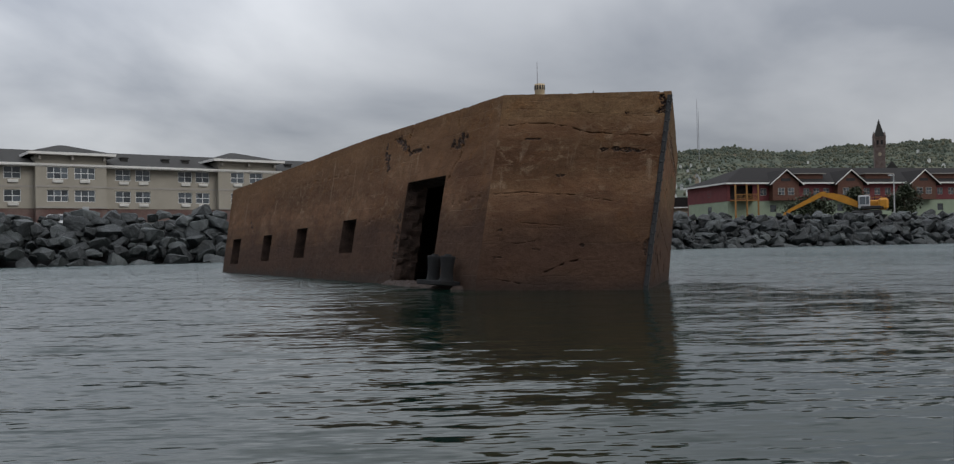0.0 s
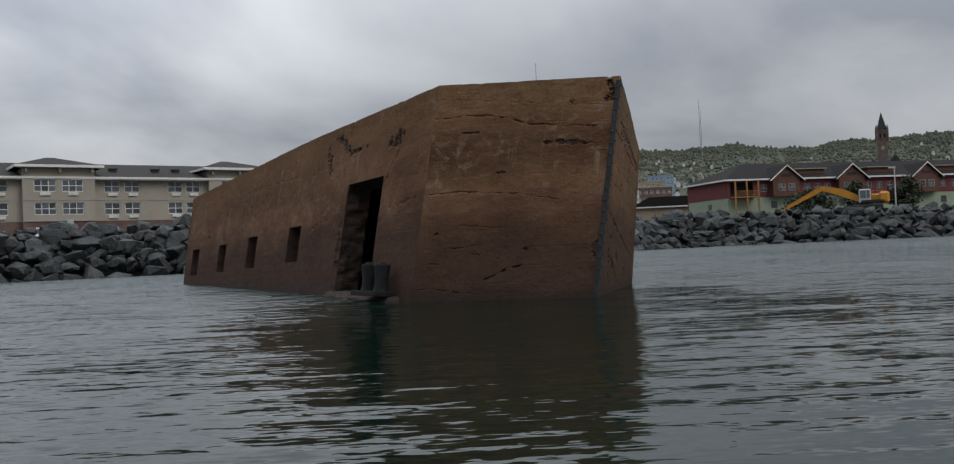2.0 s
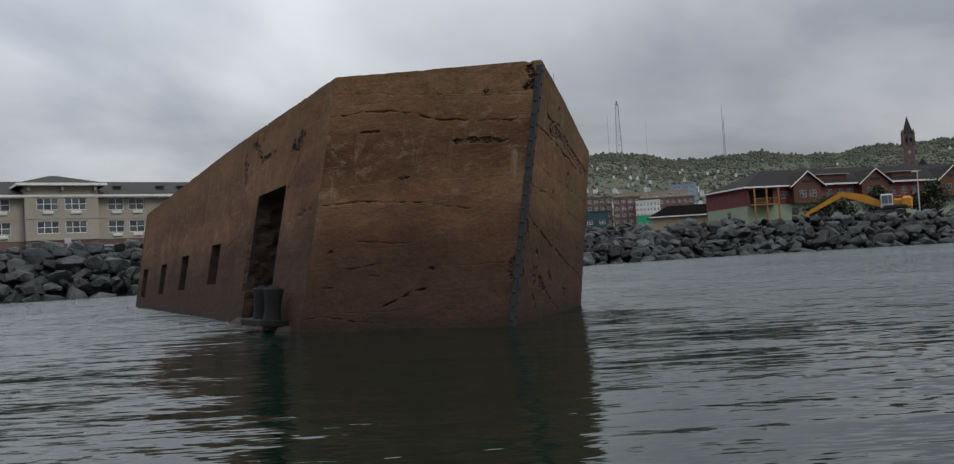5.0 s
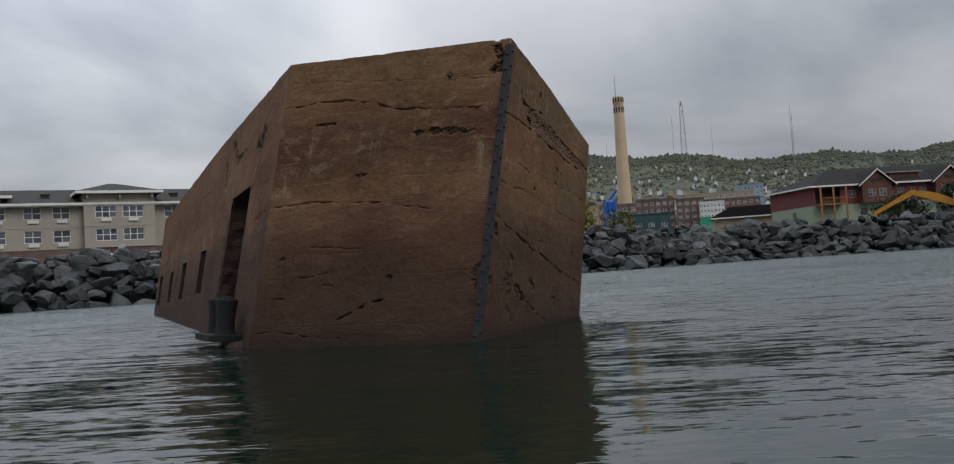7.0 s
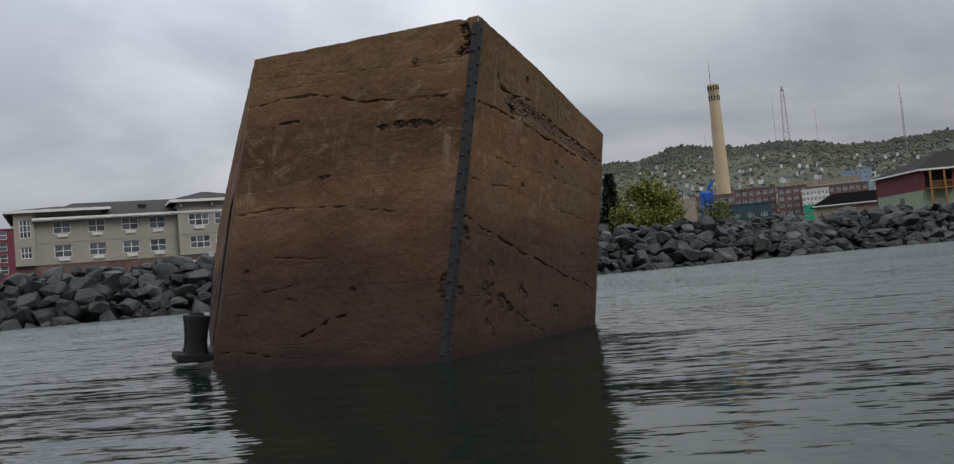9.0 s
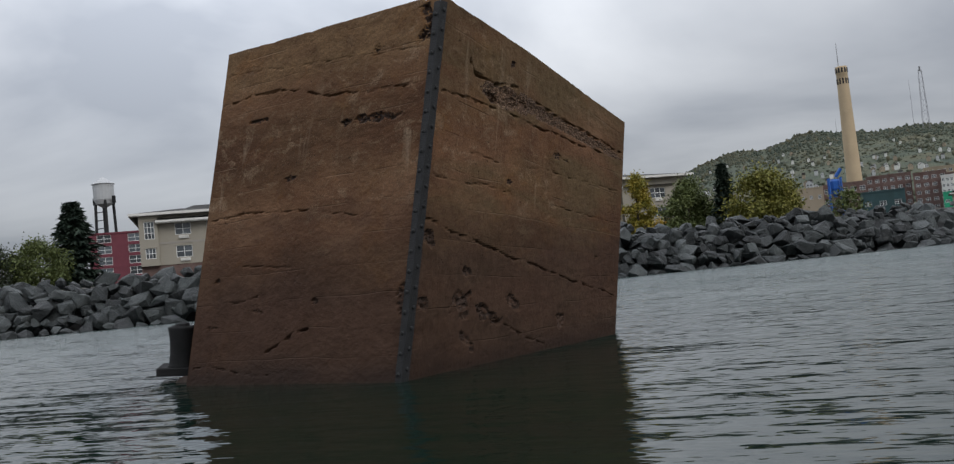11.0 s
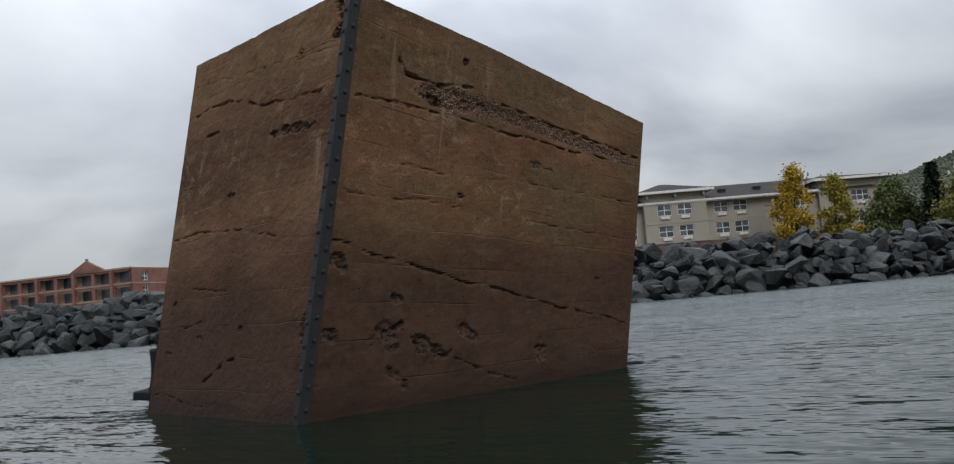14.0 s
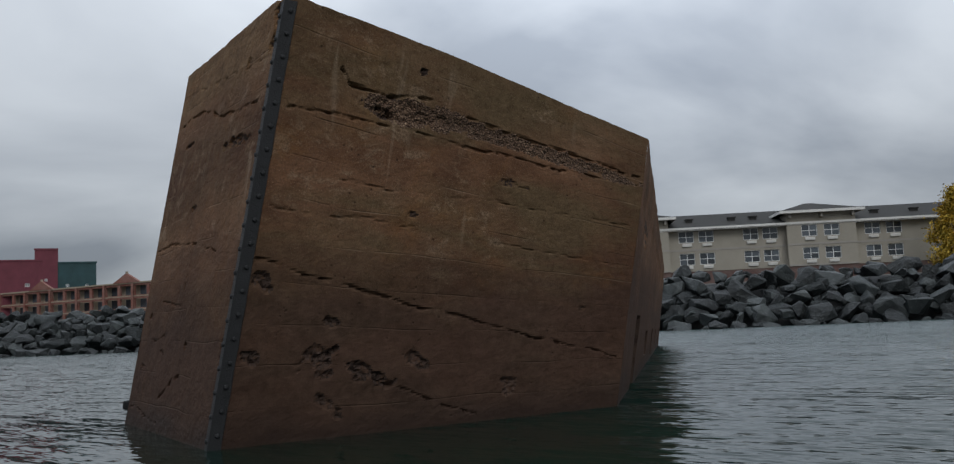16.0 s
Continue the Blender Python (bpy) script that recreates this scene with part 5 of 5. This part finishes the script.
clock_tower = thing("clock_tower", "brown sandstone clock tower with a steep pointed roof", "clock tower", Matrix.Translation((220.3, 448.8, 20)) @ Matrix.Rotation(radians(-20), 4, "Z") @ Matrix.Diagonal((0.80, 0.80, 1.03, 1)))
part("shaft", boxes((-3.1, 3.1, -3.1, 3.1, 0, 25.5), bevel=0.25), SANDSTONE, clock_tower)
part("belfry", holed(-3.3, 3.3, 25.5, 29.6, [(-1.9, -0.5, 26.2, 28.4), (0.5, 1.9, 26.2, 28.4)], 0.7, -3.3), SANDSTONE, clock_tower)
part("belfry_core", boxes((-3.2, 3.2, -2.4, 3.2, 25.5, 29.6)), BLACK, clock_tower)
part("cornice", boxes((-3.6, 3.6, -3.6, 3.6, 29.6, 30.1)), SANDSTONE, clock_tower)
bm = bmesh.new()
bmesh.ops.create_cone(bm, cap_ends=True, segments=4, radius1=4.2, radius2=0.1, depth=9.0, matrix=Matrix.Translation((0, 0, 34.4)) @ Matrix.Rotation(radians(45), 4, "Z"))
part("spire", bm, ROOF_GREY, clock_tower)
for x in (-3.1, 3.1):
    for y in (-3.1, 3.1):
        part("pinnacle", lathe([(0.55, 25), (0.55, 30.5), (0.08, 32.8)], 8), SANDSTONE, clock_tower).location = (x, y, 0)
bm = tube(bmesh.new(), (0, -3.14, 21.5), (0, -3.35, 21.5), 0.95, n=20)
part("clock_face", bm, BEIGE, clock_tower)
for x0, w, h in ((-9, 6, 6), (3.2, 7, 8)):
    part("wing", boxes((x0, x0 + w, -3, 5, -4, h + 6)), SANDSTONE, clock_tower)
    part("wing_roof", prism([(x0 - 0.4, h + 6), (x0 + w + 0.4, h + 6), (x0 + w / 2, h + 10)], -3.3, 5.3), ROOF_GREY, clock_tower)

water_tower = thing("water_tower", "grey water tower on steel legs", "water tower", Matrix.Translation((-146.6, 193.5, 5)))
for x in (-1.6, 1.6):
    for y in (-1.6, 1.6):
        part("leg", tube(bmesh.new(), (x * 1.15, y * 1.15, 0), (x * 0.9, y * 0.9, 24.5), 0.35), STEEL, water_tower)
part("tank", lathe([(0.6, 22.4), (2.0, 23.2), (2.45, 24.3), (2.45, 28.0), (2.7, 28.1), (2.7, 28.2), (0.2, 29.9)], 20), TANK, water_tower, "silver tank with a conical lid")
for z in (15.0, 17.0, 19.0, 21.0):
    part("brace", boxes((-1.7, 1.7, -1.75, -1.6, z, z + 0.2)), STEEL, water_tower)
for x in (-2.9, 2.9):
    part("antenna", boxes((x - 0.3, x + 0.3, -0.3, 0.3, 23.2, 25.0)), STEEL, water_tower)

for x, y, z0, z1, r in ((413, 1442, 140, 207, 0.5), (468, 1643, 165, 253, 0.55), (266.5, 1687, 180, 258, 0.35), (146, 1702, 180, 212, 0.4), (330, 1650, 170, 232, 0.3)):
    mast = thing("radio_mast", "thin radio mast on the hilltop", "radio mast", Matrix.Translation((x, y, z0)), group="masts on the hill")
    part("pole", tube(bmesh.new(), (0, 0, -10), (0, 0, z1 - z0), r, r * 0.6), MAST, mast)
    part("antenna", tube(bmesh.new(), (0, 0, z1 - z0), (0, 0, z1 - z0 + 6), r * 0.4, r * 0.3), MAST, mast)
lattice = thing("lattice_mast", "steel lattice broadcasting mast on the hilltop", "radio mast", Matrix.Translation((268.5, 1586, 170)))
for x in (-1, 1):
    for y in (-1, 1):
        part("leg", tube(bmesh.new(), (x * 5, y * 5, -8), (x * 2.2, y * 2.2, 92), 0.3, 0.25), MAST, lattice)
bm = bmesh.new()
for k in range(12):
    a, b = 5 - 2.8 * k / 12, 5 - 2.8 * (k + 1) / 12
    tube(bm, (-a, -a, k * 7.6), (b, -b, (k + 1) * 7.6), 0.16, n=5)
    tube(bm, (a, -a, k * 7.6), (-b, -b, (k + 1) * 7.6), 0.16, n=5)
part("bracing", bm, MAST, lattice)
part("antenna", tube(bmesh.new(), (0, 0, 90), (0, 0, 97), 1.4), MAST, lattice)

# ---- orange-red brick lodge with balconies, at the far end of the bank ----
lodge = thing("brick_lodge", "orange-red brick lodge with rows of recessed balconies", "lodge", Matrix.Translation((-127.4, 120.4, 0)) @ Matrix.Rotation(math.atan2(0.2, 0.98), 4, "Z"))
N, BAY = 21, 4.3
openings = [(-(i + 1) * BAY + 0.35, -i * BAY - 0.35, z, z + 1.95) for i in range(N) for z in (5.0, 7.6, 10.3)]
part("front_wall", holed(-N * BAY, 0, 3.6, 12.9, openings, 0.5), BRICK_RED, lodge)
part("end_wall", holed(0, 26, 3.6, 12.9, [(x, x + 1.6, z, z + 1.6) for x in (3.0, 12.0, 19.0) for z in (7.9, 10.5)], 0.4), BRICK_RED, lodge).matrix_basis = Matrix.Rotation(radians(90), 4, "Z")
part("roof", boxes((-N * BAY, -0.4, 0.5, 26, 12.3, 12.5)), ROOF_GREY, lodge)
part("inner_wall", boxes((-N * BAY, -0.5, 1.5, 1.6, 3.6, 12.3)), BEIGE, lodge)
door_me = bpy.data.meshes.new("balcony_door")
boxes((-1.0, 1.0, 0, 0.08, 0, 1.85)).to_mesh(door_me)
door_me.materials.append(GLASS)
end_win = window_meshes(1.6, 1.6, 1, (0.5,), 0.1)
for x in (3.8, 12.8, 19.8):
    for z in (7.9, 10.5):
        put_window(end_win, lodge, Matrix.Translation((-0.15, x, z)) @ Matrix.Rotation(radians(90), 4, "Z"))
for z in (7.25, 9.95):
    part("string_course", boxes((-N * BAY, 0.03, -0.08, 0.0, z, z + 0.22)), BEIGE, lodge)
    part("string_course", boxes((0.0, 0.05, 0.0, 26, z, z + 0.22)), BEIGE, lodge)
part("cornice", boxes((-N * BAY - 0.1, 0.15, -0.2, 0.0, 12.7, 13.0)), BEIGE, lodge)
for i in range(N):
    for z in (5.0, 7.6, 10.3):
        again("balcony_door", door_me, lodge, Matrix.Translation((-(i + 0.62) * BAY, 1.38, z)))
    if i % 2:
        part("pier", boxes((-i * BAY - 0.3, -i * BAY + 0.3, -0.35, -0.21, 3.6, 12.7)), BRICK_RED, lodge)
for x in (-9.7, -40.5, -67.5):
    part("gable", prism([(x - 4.0, 12.9), (x + 4.0, 12.9), (x, 14.9)], -0.3, 0.4), BRICK_RED, lodge)
    part("finial", boxes((x - 0.2, x + 0.2, -0.2, 0.2, 14.8, 15.3)), BEIGE, lodge)


# ---- trees ----
BARK = painted("grey-brown bark", (0.07, 0.055, 0.04), 0.95, 0.3, 4.0, 0.6)
LEAF_YELLOW = make_leaf("yellow autumn leaves", (0.16, 0.15, 0.02), (0.38, 0.25, 0.02), (0.52, 0.31, 0.02))
LEAF_MIXED = make_leaf("yellow-green leaves", (0.08, 0.11, 0.02), (0.22, 0.20, 0.025), (0.40, 0.28, 0.03))
LEAF_GREEN = make_leaf("green leaves", (0.050, 0.072, 0.020), (0.078, 0.102, 0.026), (0.11, 0.130, 0.034))
LEAF_OLIVE = make_leaf("olive leaves turning gold", (0.10, 0.110, 0.020), (0.145, 0.150, 0.024), (0.205, 0.180, 0.03))
LEAF_DARK = make_leaf("dark green leaves", (0.014, 0.024, 0.012), (0.026, 0.038, 0.017), (0.045, 0.055, 0.024))
NEEDLES = make_leaf("dark spruce needles", (0.010, 0.022, 0.014), (0.018, 0.034, 0.022), (0.030, 0.050, 0.032))


def leaf_tree(name, label, x, y, z, high, wide, mat, seed, start=0.15, pointed=0.5, count=2600, leaf=0.26):
    """A tapered trunk with limbs, and a crown of many small leaves gathered in clumps along the limbs."""
    r = random.Random(seed)
    ob = thing(name, label, "tree", Matrix.Translation((x, y, z)))
    bm = bmesh.new()
    tube(bm, (0, 0, -0.3), (0.05 * high * r.uniform(-0.3, 0.3), 0, high * 0.55), high * 0.022 + 0.05, high * 0.012, 7)
    tube(bm, (0, 0, high * 0.5), (0, 0, high * 0.93), high * 0.012, 0.02, 6)
    clumps = []
    for k in range(46):
        u = start + (0.97 - start) * (k + r.random()) / 46
        girth = wide / 2 * (math.sin(math.pi * min(1.0, (u - start) / (1 - start) * 0.86 + 0.14)) ** 0.6) * (1 - pointed * max(0, u - 0.4))
        a, rad = r.uniform(0, 6.28), girth * r.uniform(0.35, 1.0)
        tip = Vector((math.cos(a) * rad, math.sin(a) * rad, u * high))
        if k % 3 == 0:
            tube(bm, (0, 0, max(0.1, (u - 0.14)) * high), tip, high * 0.006, 0.015, 5)
        clumps.append((tip, wide * r.uniform(0.08, 0.17)))
    part("trunk", bm, BARK, ob)
    verts, faces = [], []
    for k in range(count):
        c, cr = clumps[r.randrange(len(clumps))]
        p = c + Vector((r.gauss(0, 0.6), r.gauss(0, 0.6), r.gauss(0, 0.55))) * cr
        s = leaf * r.uniform(0.6, 1.3)
        q = Euler((r.uniform(-1.2, 1.2), r.uniform(-1.2, 1.2), r.uniform(0, 6.28))).to_matrix()
        n = len(verts)
        verts += [tuple(p + q @ Vector(o) * s) for o in ((-0.5, 0, 0), (0, -0.32, 0.05), (0.55, 0, 0), (0, 0.32, 0.05))]
        faces.append((n, n + 1, n + 2, n + 3))
    me = bpy.data.meshes.new("crown")
    me.from_pydata(verts, [], faces)
    me.materials.append(mat)
    crown = new("crown", me)
    crown.parent = ob
    return ob


def spruce(name, label, x, y, z, high, wide, seed):
    """A straight trunk with whorls of drooping boughs, each a fan of many short twigs."""
    r = random.Random(seed)
    ob = thing(name, label, "tree", Matrix.Translation((x, y, z)))
    part("trunk", tube(bmesh.new(), (0, 0, -0.3), (0, 0, high * 0.98), high * 0.02 + 0.04, 0.02, 7), BARK, ob)
    verts, faces = [], []
    rows = 34
    for k in range(rows):
        u = 0.06 + 0.93 * k / rows
        reach = wide / 2 * (1 - u) ** 0.85 * r.uniform(0.8, 1.12) + 0.12
        for b in range(13):
            a = r.uniform(0, 6.28)
            ln = reach * r.uniform(0.7, 1.1)
            for t in range(11):
                f = (t + r.random()) / 11
                c = Vector((math.cos(a) * ln * f, math.sin(a) * ln * f, u * high - 0.28 * ln * f + 0.12 * ln * f * f))
                s = (0.46 + 0.34 * (1 - f)) * (0.5 + 0.5 * wide / 5)
                q = Euler((r.uniform(-0.8, 0.8), r.uniform(-0.3, 0.7), a + r.uniform(-0.9, 0.9))).to_matrix()
                n = len(verts)
                verts += [tuple(c + q @ Vector(o) * s) for o in ((-0.3, 0, 0), (0.1, -0.22, 0), (0.9, 0, -0.12), (0.1, 0.22, 0))]
                faces.append((n, n + 1, n + 2, n + 3))
    me = bpy.data.meshes.new("crown")
    me.from_pydata(verts, [], faces)
    me.materials.append(NEEDLES)
    c = new("crown", me)
    c.parent = ob
    return ob


leaf_tree("birch_tree", "slender tree with bright yellow autumn leaves", -11.6, 119.5, 3.2, 10.2, 5.2, LEAF_YELLOW, 3, 0.06, 0.9, 13000, 0.28)
leaf_tree("birch_tree", "young tree half turned from green to yellow", -7.6, 121.3, 3.2, 8.5, 4.6, LEAF_MIXED, 4, 0.06, 0.8, 10000, 0.28)
leaf_tree("bush", "low orange bush beside the yellow trees", -4.6, 119.5, 3.2, 2.4, 3.2, LEAF_YELLOW, 14, 0.1, 0.2, 1600)
leaf_tree("bushy_tree", "rounded green tree by the hotel's end", -0.9, 114.0, 3.1, 6.2, 6.4, LEAF_GREEN, 5, 0.06, 0.75, 17000, 0.30)
spruce("spruce_tree", "dark narrow spruce among leafy trees", 3.2, 112.0, 3.1, 8.0, 4.6, 6)
leaf_tree("broad_tree", "broad olive-green tree turning gold", 7.4, 109.4, 3.0, 5.9, 7.2, LEAF_OLIVE, 7, 0.06, 0.35, 20000, 0.32)
leaf_tree("bush", "dark green bush at the brick building", 26.0, 240, 5.4, 8.0, 9.0, LEAF_GREEN, 15, 0.1, 0.3, 1500, 0.7)
spruce("spruce_tree", "tall dark blue-green spruce above the rocks", -56.0, 79.6, 2.9, 9.4, 8.6, 8)
leaf_tree("bushy_tree", "small dark green tree beside a spruce", -58.6, 73.0, 2.8, 4.9, 4.4, LEAF_DARK, 9, 0.06, 0.4, 10000, 0.22)
leaf_tree("bushy_tree", "rounded olive-green tree beside a spruce", -56.3, 75.4, 2.8, 5.3, 5.8, LEAF_GREEN, 10, 0.06, 0.3, 13000, 0.22)
leaf_tree("bushy_tree", "dark green tree in front of the inn", 52.3, 113.5, 3.0, 4.0, 3.2, LEAF_DARK, 11, 0.06, 0.5, 3600, 0.32)
leaf_tree("bushy_tree", "dark green tree before the inn's gable", 57.5, 111.0, 3.0, 4.0, 3.8, LEAF_DARK, 12, 0.06, 0.5, 3800, 0.32)
leaf_tree("bush", "dark bush behind the excavator", 47.0, 114.5, 3.0, 2.9, 6.0, LEAF_DARK, 13, 0.05, 0.1, 4000, 0.32)

# ---- the woods of the hill: one mass of small crowns ----
def make_hazy_wood():
    """Mixed woods in early autumn, haze painted in as paler tones: stands of one tone, and single trees that differ."""
    m = Nodes("far autumn woods, paled for haze", 0.95)
    w = m.place()
    stand = m.ramp(m.noise(w, 0.014, 5, 0.6), [(0.34, (0.046, 0.062, 0.052)), (0.50, (0.066, 0.080, 0.060)), (0.64, (0.104, 0.096, 0.062))])
    tree = m.ramp(m.island(), [(0.0, (0.038, 0.052, 0.042)), (0.5, (0.066, 0.080, 0.056)), (0.85, (0.100, 0.096, 0.054)), (1.0, (0.120, 0.092, 0.048))])
    m.colour(m.mix(0.45, stand, tree))
    return m.mat


HAZY_WOOD = make_hazy_wood()
r = random.Random(21)
lumps = []
for k in range(8):
    bm = bmesh.new()
    bmesh.ops.create_icosphere(bm, subdivisions=1, radius=1.0)
    for v in bm.verts:
        v.co *= r.uniform(0.65, 1.2)
    lumps.append(([v.co.copy() for v in bm.verts], [tuple(v.index for v in f.verts) for f in bm.faces]))
    bm.free()
verts, faces = [], []
for k in range(62000):
    az = r.uniform(-36, 16)
    d = 430 + 1400 * math.sqrt(r.random())
    px, py, pz = -math.sin(radians(az)) * d, math.cos(radians(az)) * d, land_height(az, d)
    clear = fbm(px * 0.004, py * 0.004, 5.0, 3)
    if d < 1150 and clear > 0.05 and r.random() < 0.6:
        continue
    if d < 1500 and r.random() < 0.5:
        continue
    size = r.choice((0.7, 0.9, 1.1, 1.4, 1.9, 2.6)) * r.uniform(0.7, 1.2) * (0.5 + d / 3000)
    tallness = r.choice((0.4, 0.5, 0.6, 0.7, 0.8, 1.7))
    co, fa = lumps[r.randrange(8)]
    n = len(verts)
    a = r.uniform(0, 6.28)
    ca, sa = math.cos(a) * size, math.sin(a) * size
    verts += [(px + v.x * ca - v.y * sa, py + v.x * sa + v.y * ca, pz + size * tallness * 0.35 + v.z * size * tallness) for v in co]
    faces += [tuple(n + i for i in f) for f in fa]
me = bpy.data.meshes.new("hill_wood")
me.from_pydata(verts, [], faces)
me.polygons.foreach_set("use_smooth", [True] * len(faces))
me.materials.append(HAZY_WOOD)
tagged(new("hill_wood", me), "autumn woods covering the far hill", "woods", kind="stuff")

# ---- houses on the hill ----
protos = []
for wall, roof, label, w, d, h in ((WHITE_WALL, ROOF_GREY, "white gabled house on the hill", 9, 8, 6.5), (BEIGE, ROOF_BROWN, "beige gabled house on the hill", 11, 8, 6.0), (TANK, ROOF_GREY, "pale grey house on the hill", 8, 9, 7.5)):
    h_ob = thing("house", label, "house", Matrix(), group="houses on the hill")
    part("wall", prism([(-w / 2, -5), (w / 2, -5), (w / 2, h), (0, h + w * 0.42), (-w / 2, h)], 0, d), wall, h_ob)
    part("roof", prism([(-w / 2 - 0.6, h - 0.4), (0, h + w * 0.46), (w / 2 + 0.6, h - 0.4), (w / 2 + 0.6, h - 0.1), (0, h + w * 0.52), (-w / 2 - 0.6, h - 0.1)], -0.5, d + 0.5), roof, h_ob)
    for x in (-w * 0.22, w * 0.22):
        part("window", boxes((x - 0.8, x + 0.8, -0.08, 0.02, h * 0.45, h * 0.45 + 1.9)), GLASS, h_ob)
    protos.append(h_ob)
r = random.Random(5)
for k in range(190):
    az = r.choice((r.gauss(-9, 4.5), r.gauss(-4, 4), r.uniform(-31, -14), r.uniform(-14, 6)))
    d = r.choice((r.uniform(620, 1000), r.uniform(620, 1000), r.uniform(1000, 1500)))
    m = Matrix.Translation((-math.sin(radians(az)) * d, math.cos(radians(az)) * d, land_height(az, d) + 2.2)) @ Matrix.Rotation(radians(az + r.choice((0, 90, 0, 180)) + r.uniform(-12, 12)), 4, "Z") @ Matrix.Scale(0.58, 4)
    if k < 3:
        protos[k].matrix_basis = m
    else:
        copy_thing(protos[r.choice((0, 0, 1, 2))], m)


# ---- parked cars in front of the hotel, only their upper halves clear of the rocks ----
CAR_WHITE = painted("white car paint", (0.60, 0.61, 0.62), 0.3, 0.05, 1.0, 0.02)
CAR_SILVER = painted("silver car paint", (0.30, 0.31, 0.33), 0.3, 0.08, 1.0, 0.02)


def parked_car(label, x, y, z, angle, paint, high):
    ob = thing("car", label, "car", Matrix.Translation((x, y, z)) @ Matrix.Rotation(radians(angle), 4, "Z"), group="cars at the hotel")
    part("body", boxes((-2.15, 2.15, -0.85, 0.85, 0.28, 0.85), bevel=0.14), paint, ob)
    cabin = part("cabin", prism([(-1.9, 0.84), (-1.5, high), (0.6, high), (1.25, 0.84)], -0.74, 0.74), paint, ob)
    for y0, y1 in ((-0.76, -0.735), (0.735, 0.76)):
        part("side_window", prism([(-1.55, 0.95), (-1.3, high - 0.12), (0.5, high - 0.12), (0.95, 0.95)], y0, y1), GLASS, cabin)
    wheel = None
    for wx in (-1.35, 1.35):
        for wy in (-0.8, 0.8):
            if wheel is None:
                bm = tube(bmesh.new(), (0, -0.1, 0), (0, 0.1, 0), 0.32, n=18)
                wheel = part("wheel", bm, BLACK, ob)
                wheel.location = (wx, wy, 0.32)
            else:
                again("wheel", wheel.data, ob, Matrix.Translation((wx, wy, 0.32)))


parked_car("white parked car before the hotel's brick base", -35.6, 87.0, 2.95, 34, CAR_WHITE, 1.52)
parked_car("silver parked car before the hotel's brick base", -31.4, 90.0, 2.95, 34, CAR_SILVER, 1.50)

sign = thing("sign_post", "slim grey sign post beside the parked cars", "sign", Matrix.Translation((-33.6, 86.6, 2.9)))
part("pole", tube(bmesh.new(), (0, 0, 0), (0, 0, 2.2), 0.05), TANK, sign)
part("sign_plate", boxes((-0.3, 0.3, -0.07, -0.05, 1.75, 2.25)), TANK, sign)


# ---- single boulders of the stretch that lies nearest ----
for r in places:
    if id(r) in near_set:
        again("boulder", ROCKS[r[2]], revetment, r[1])
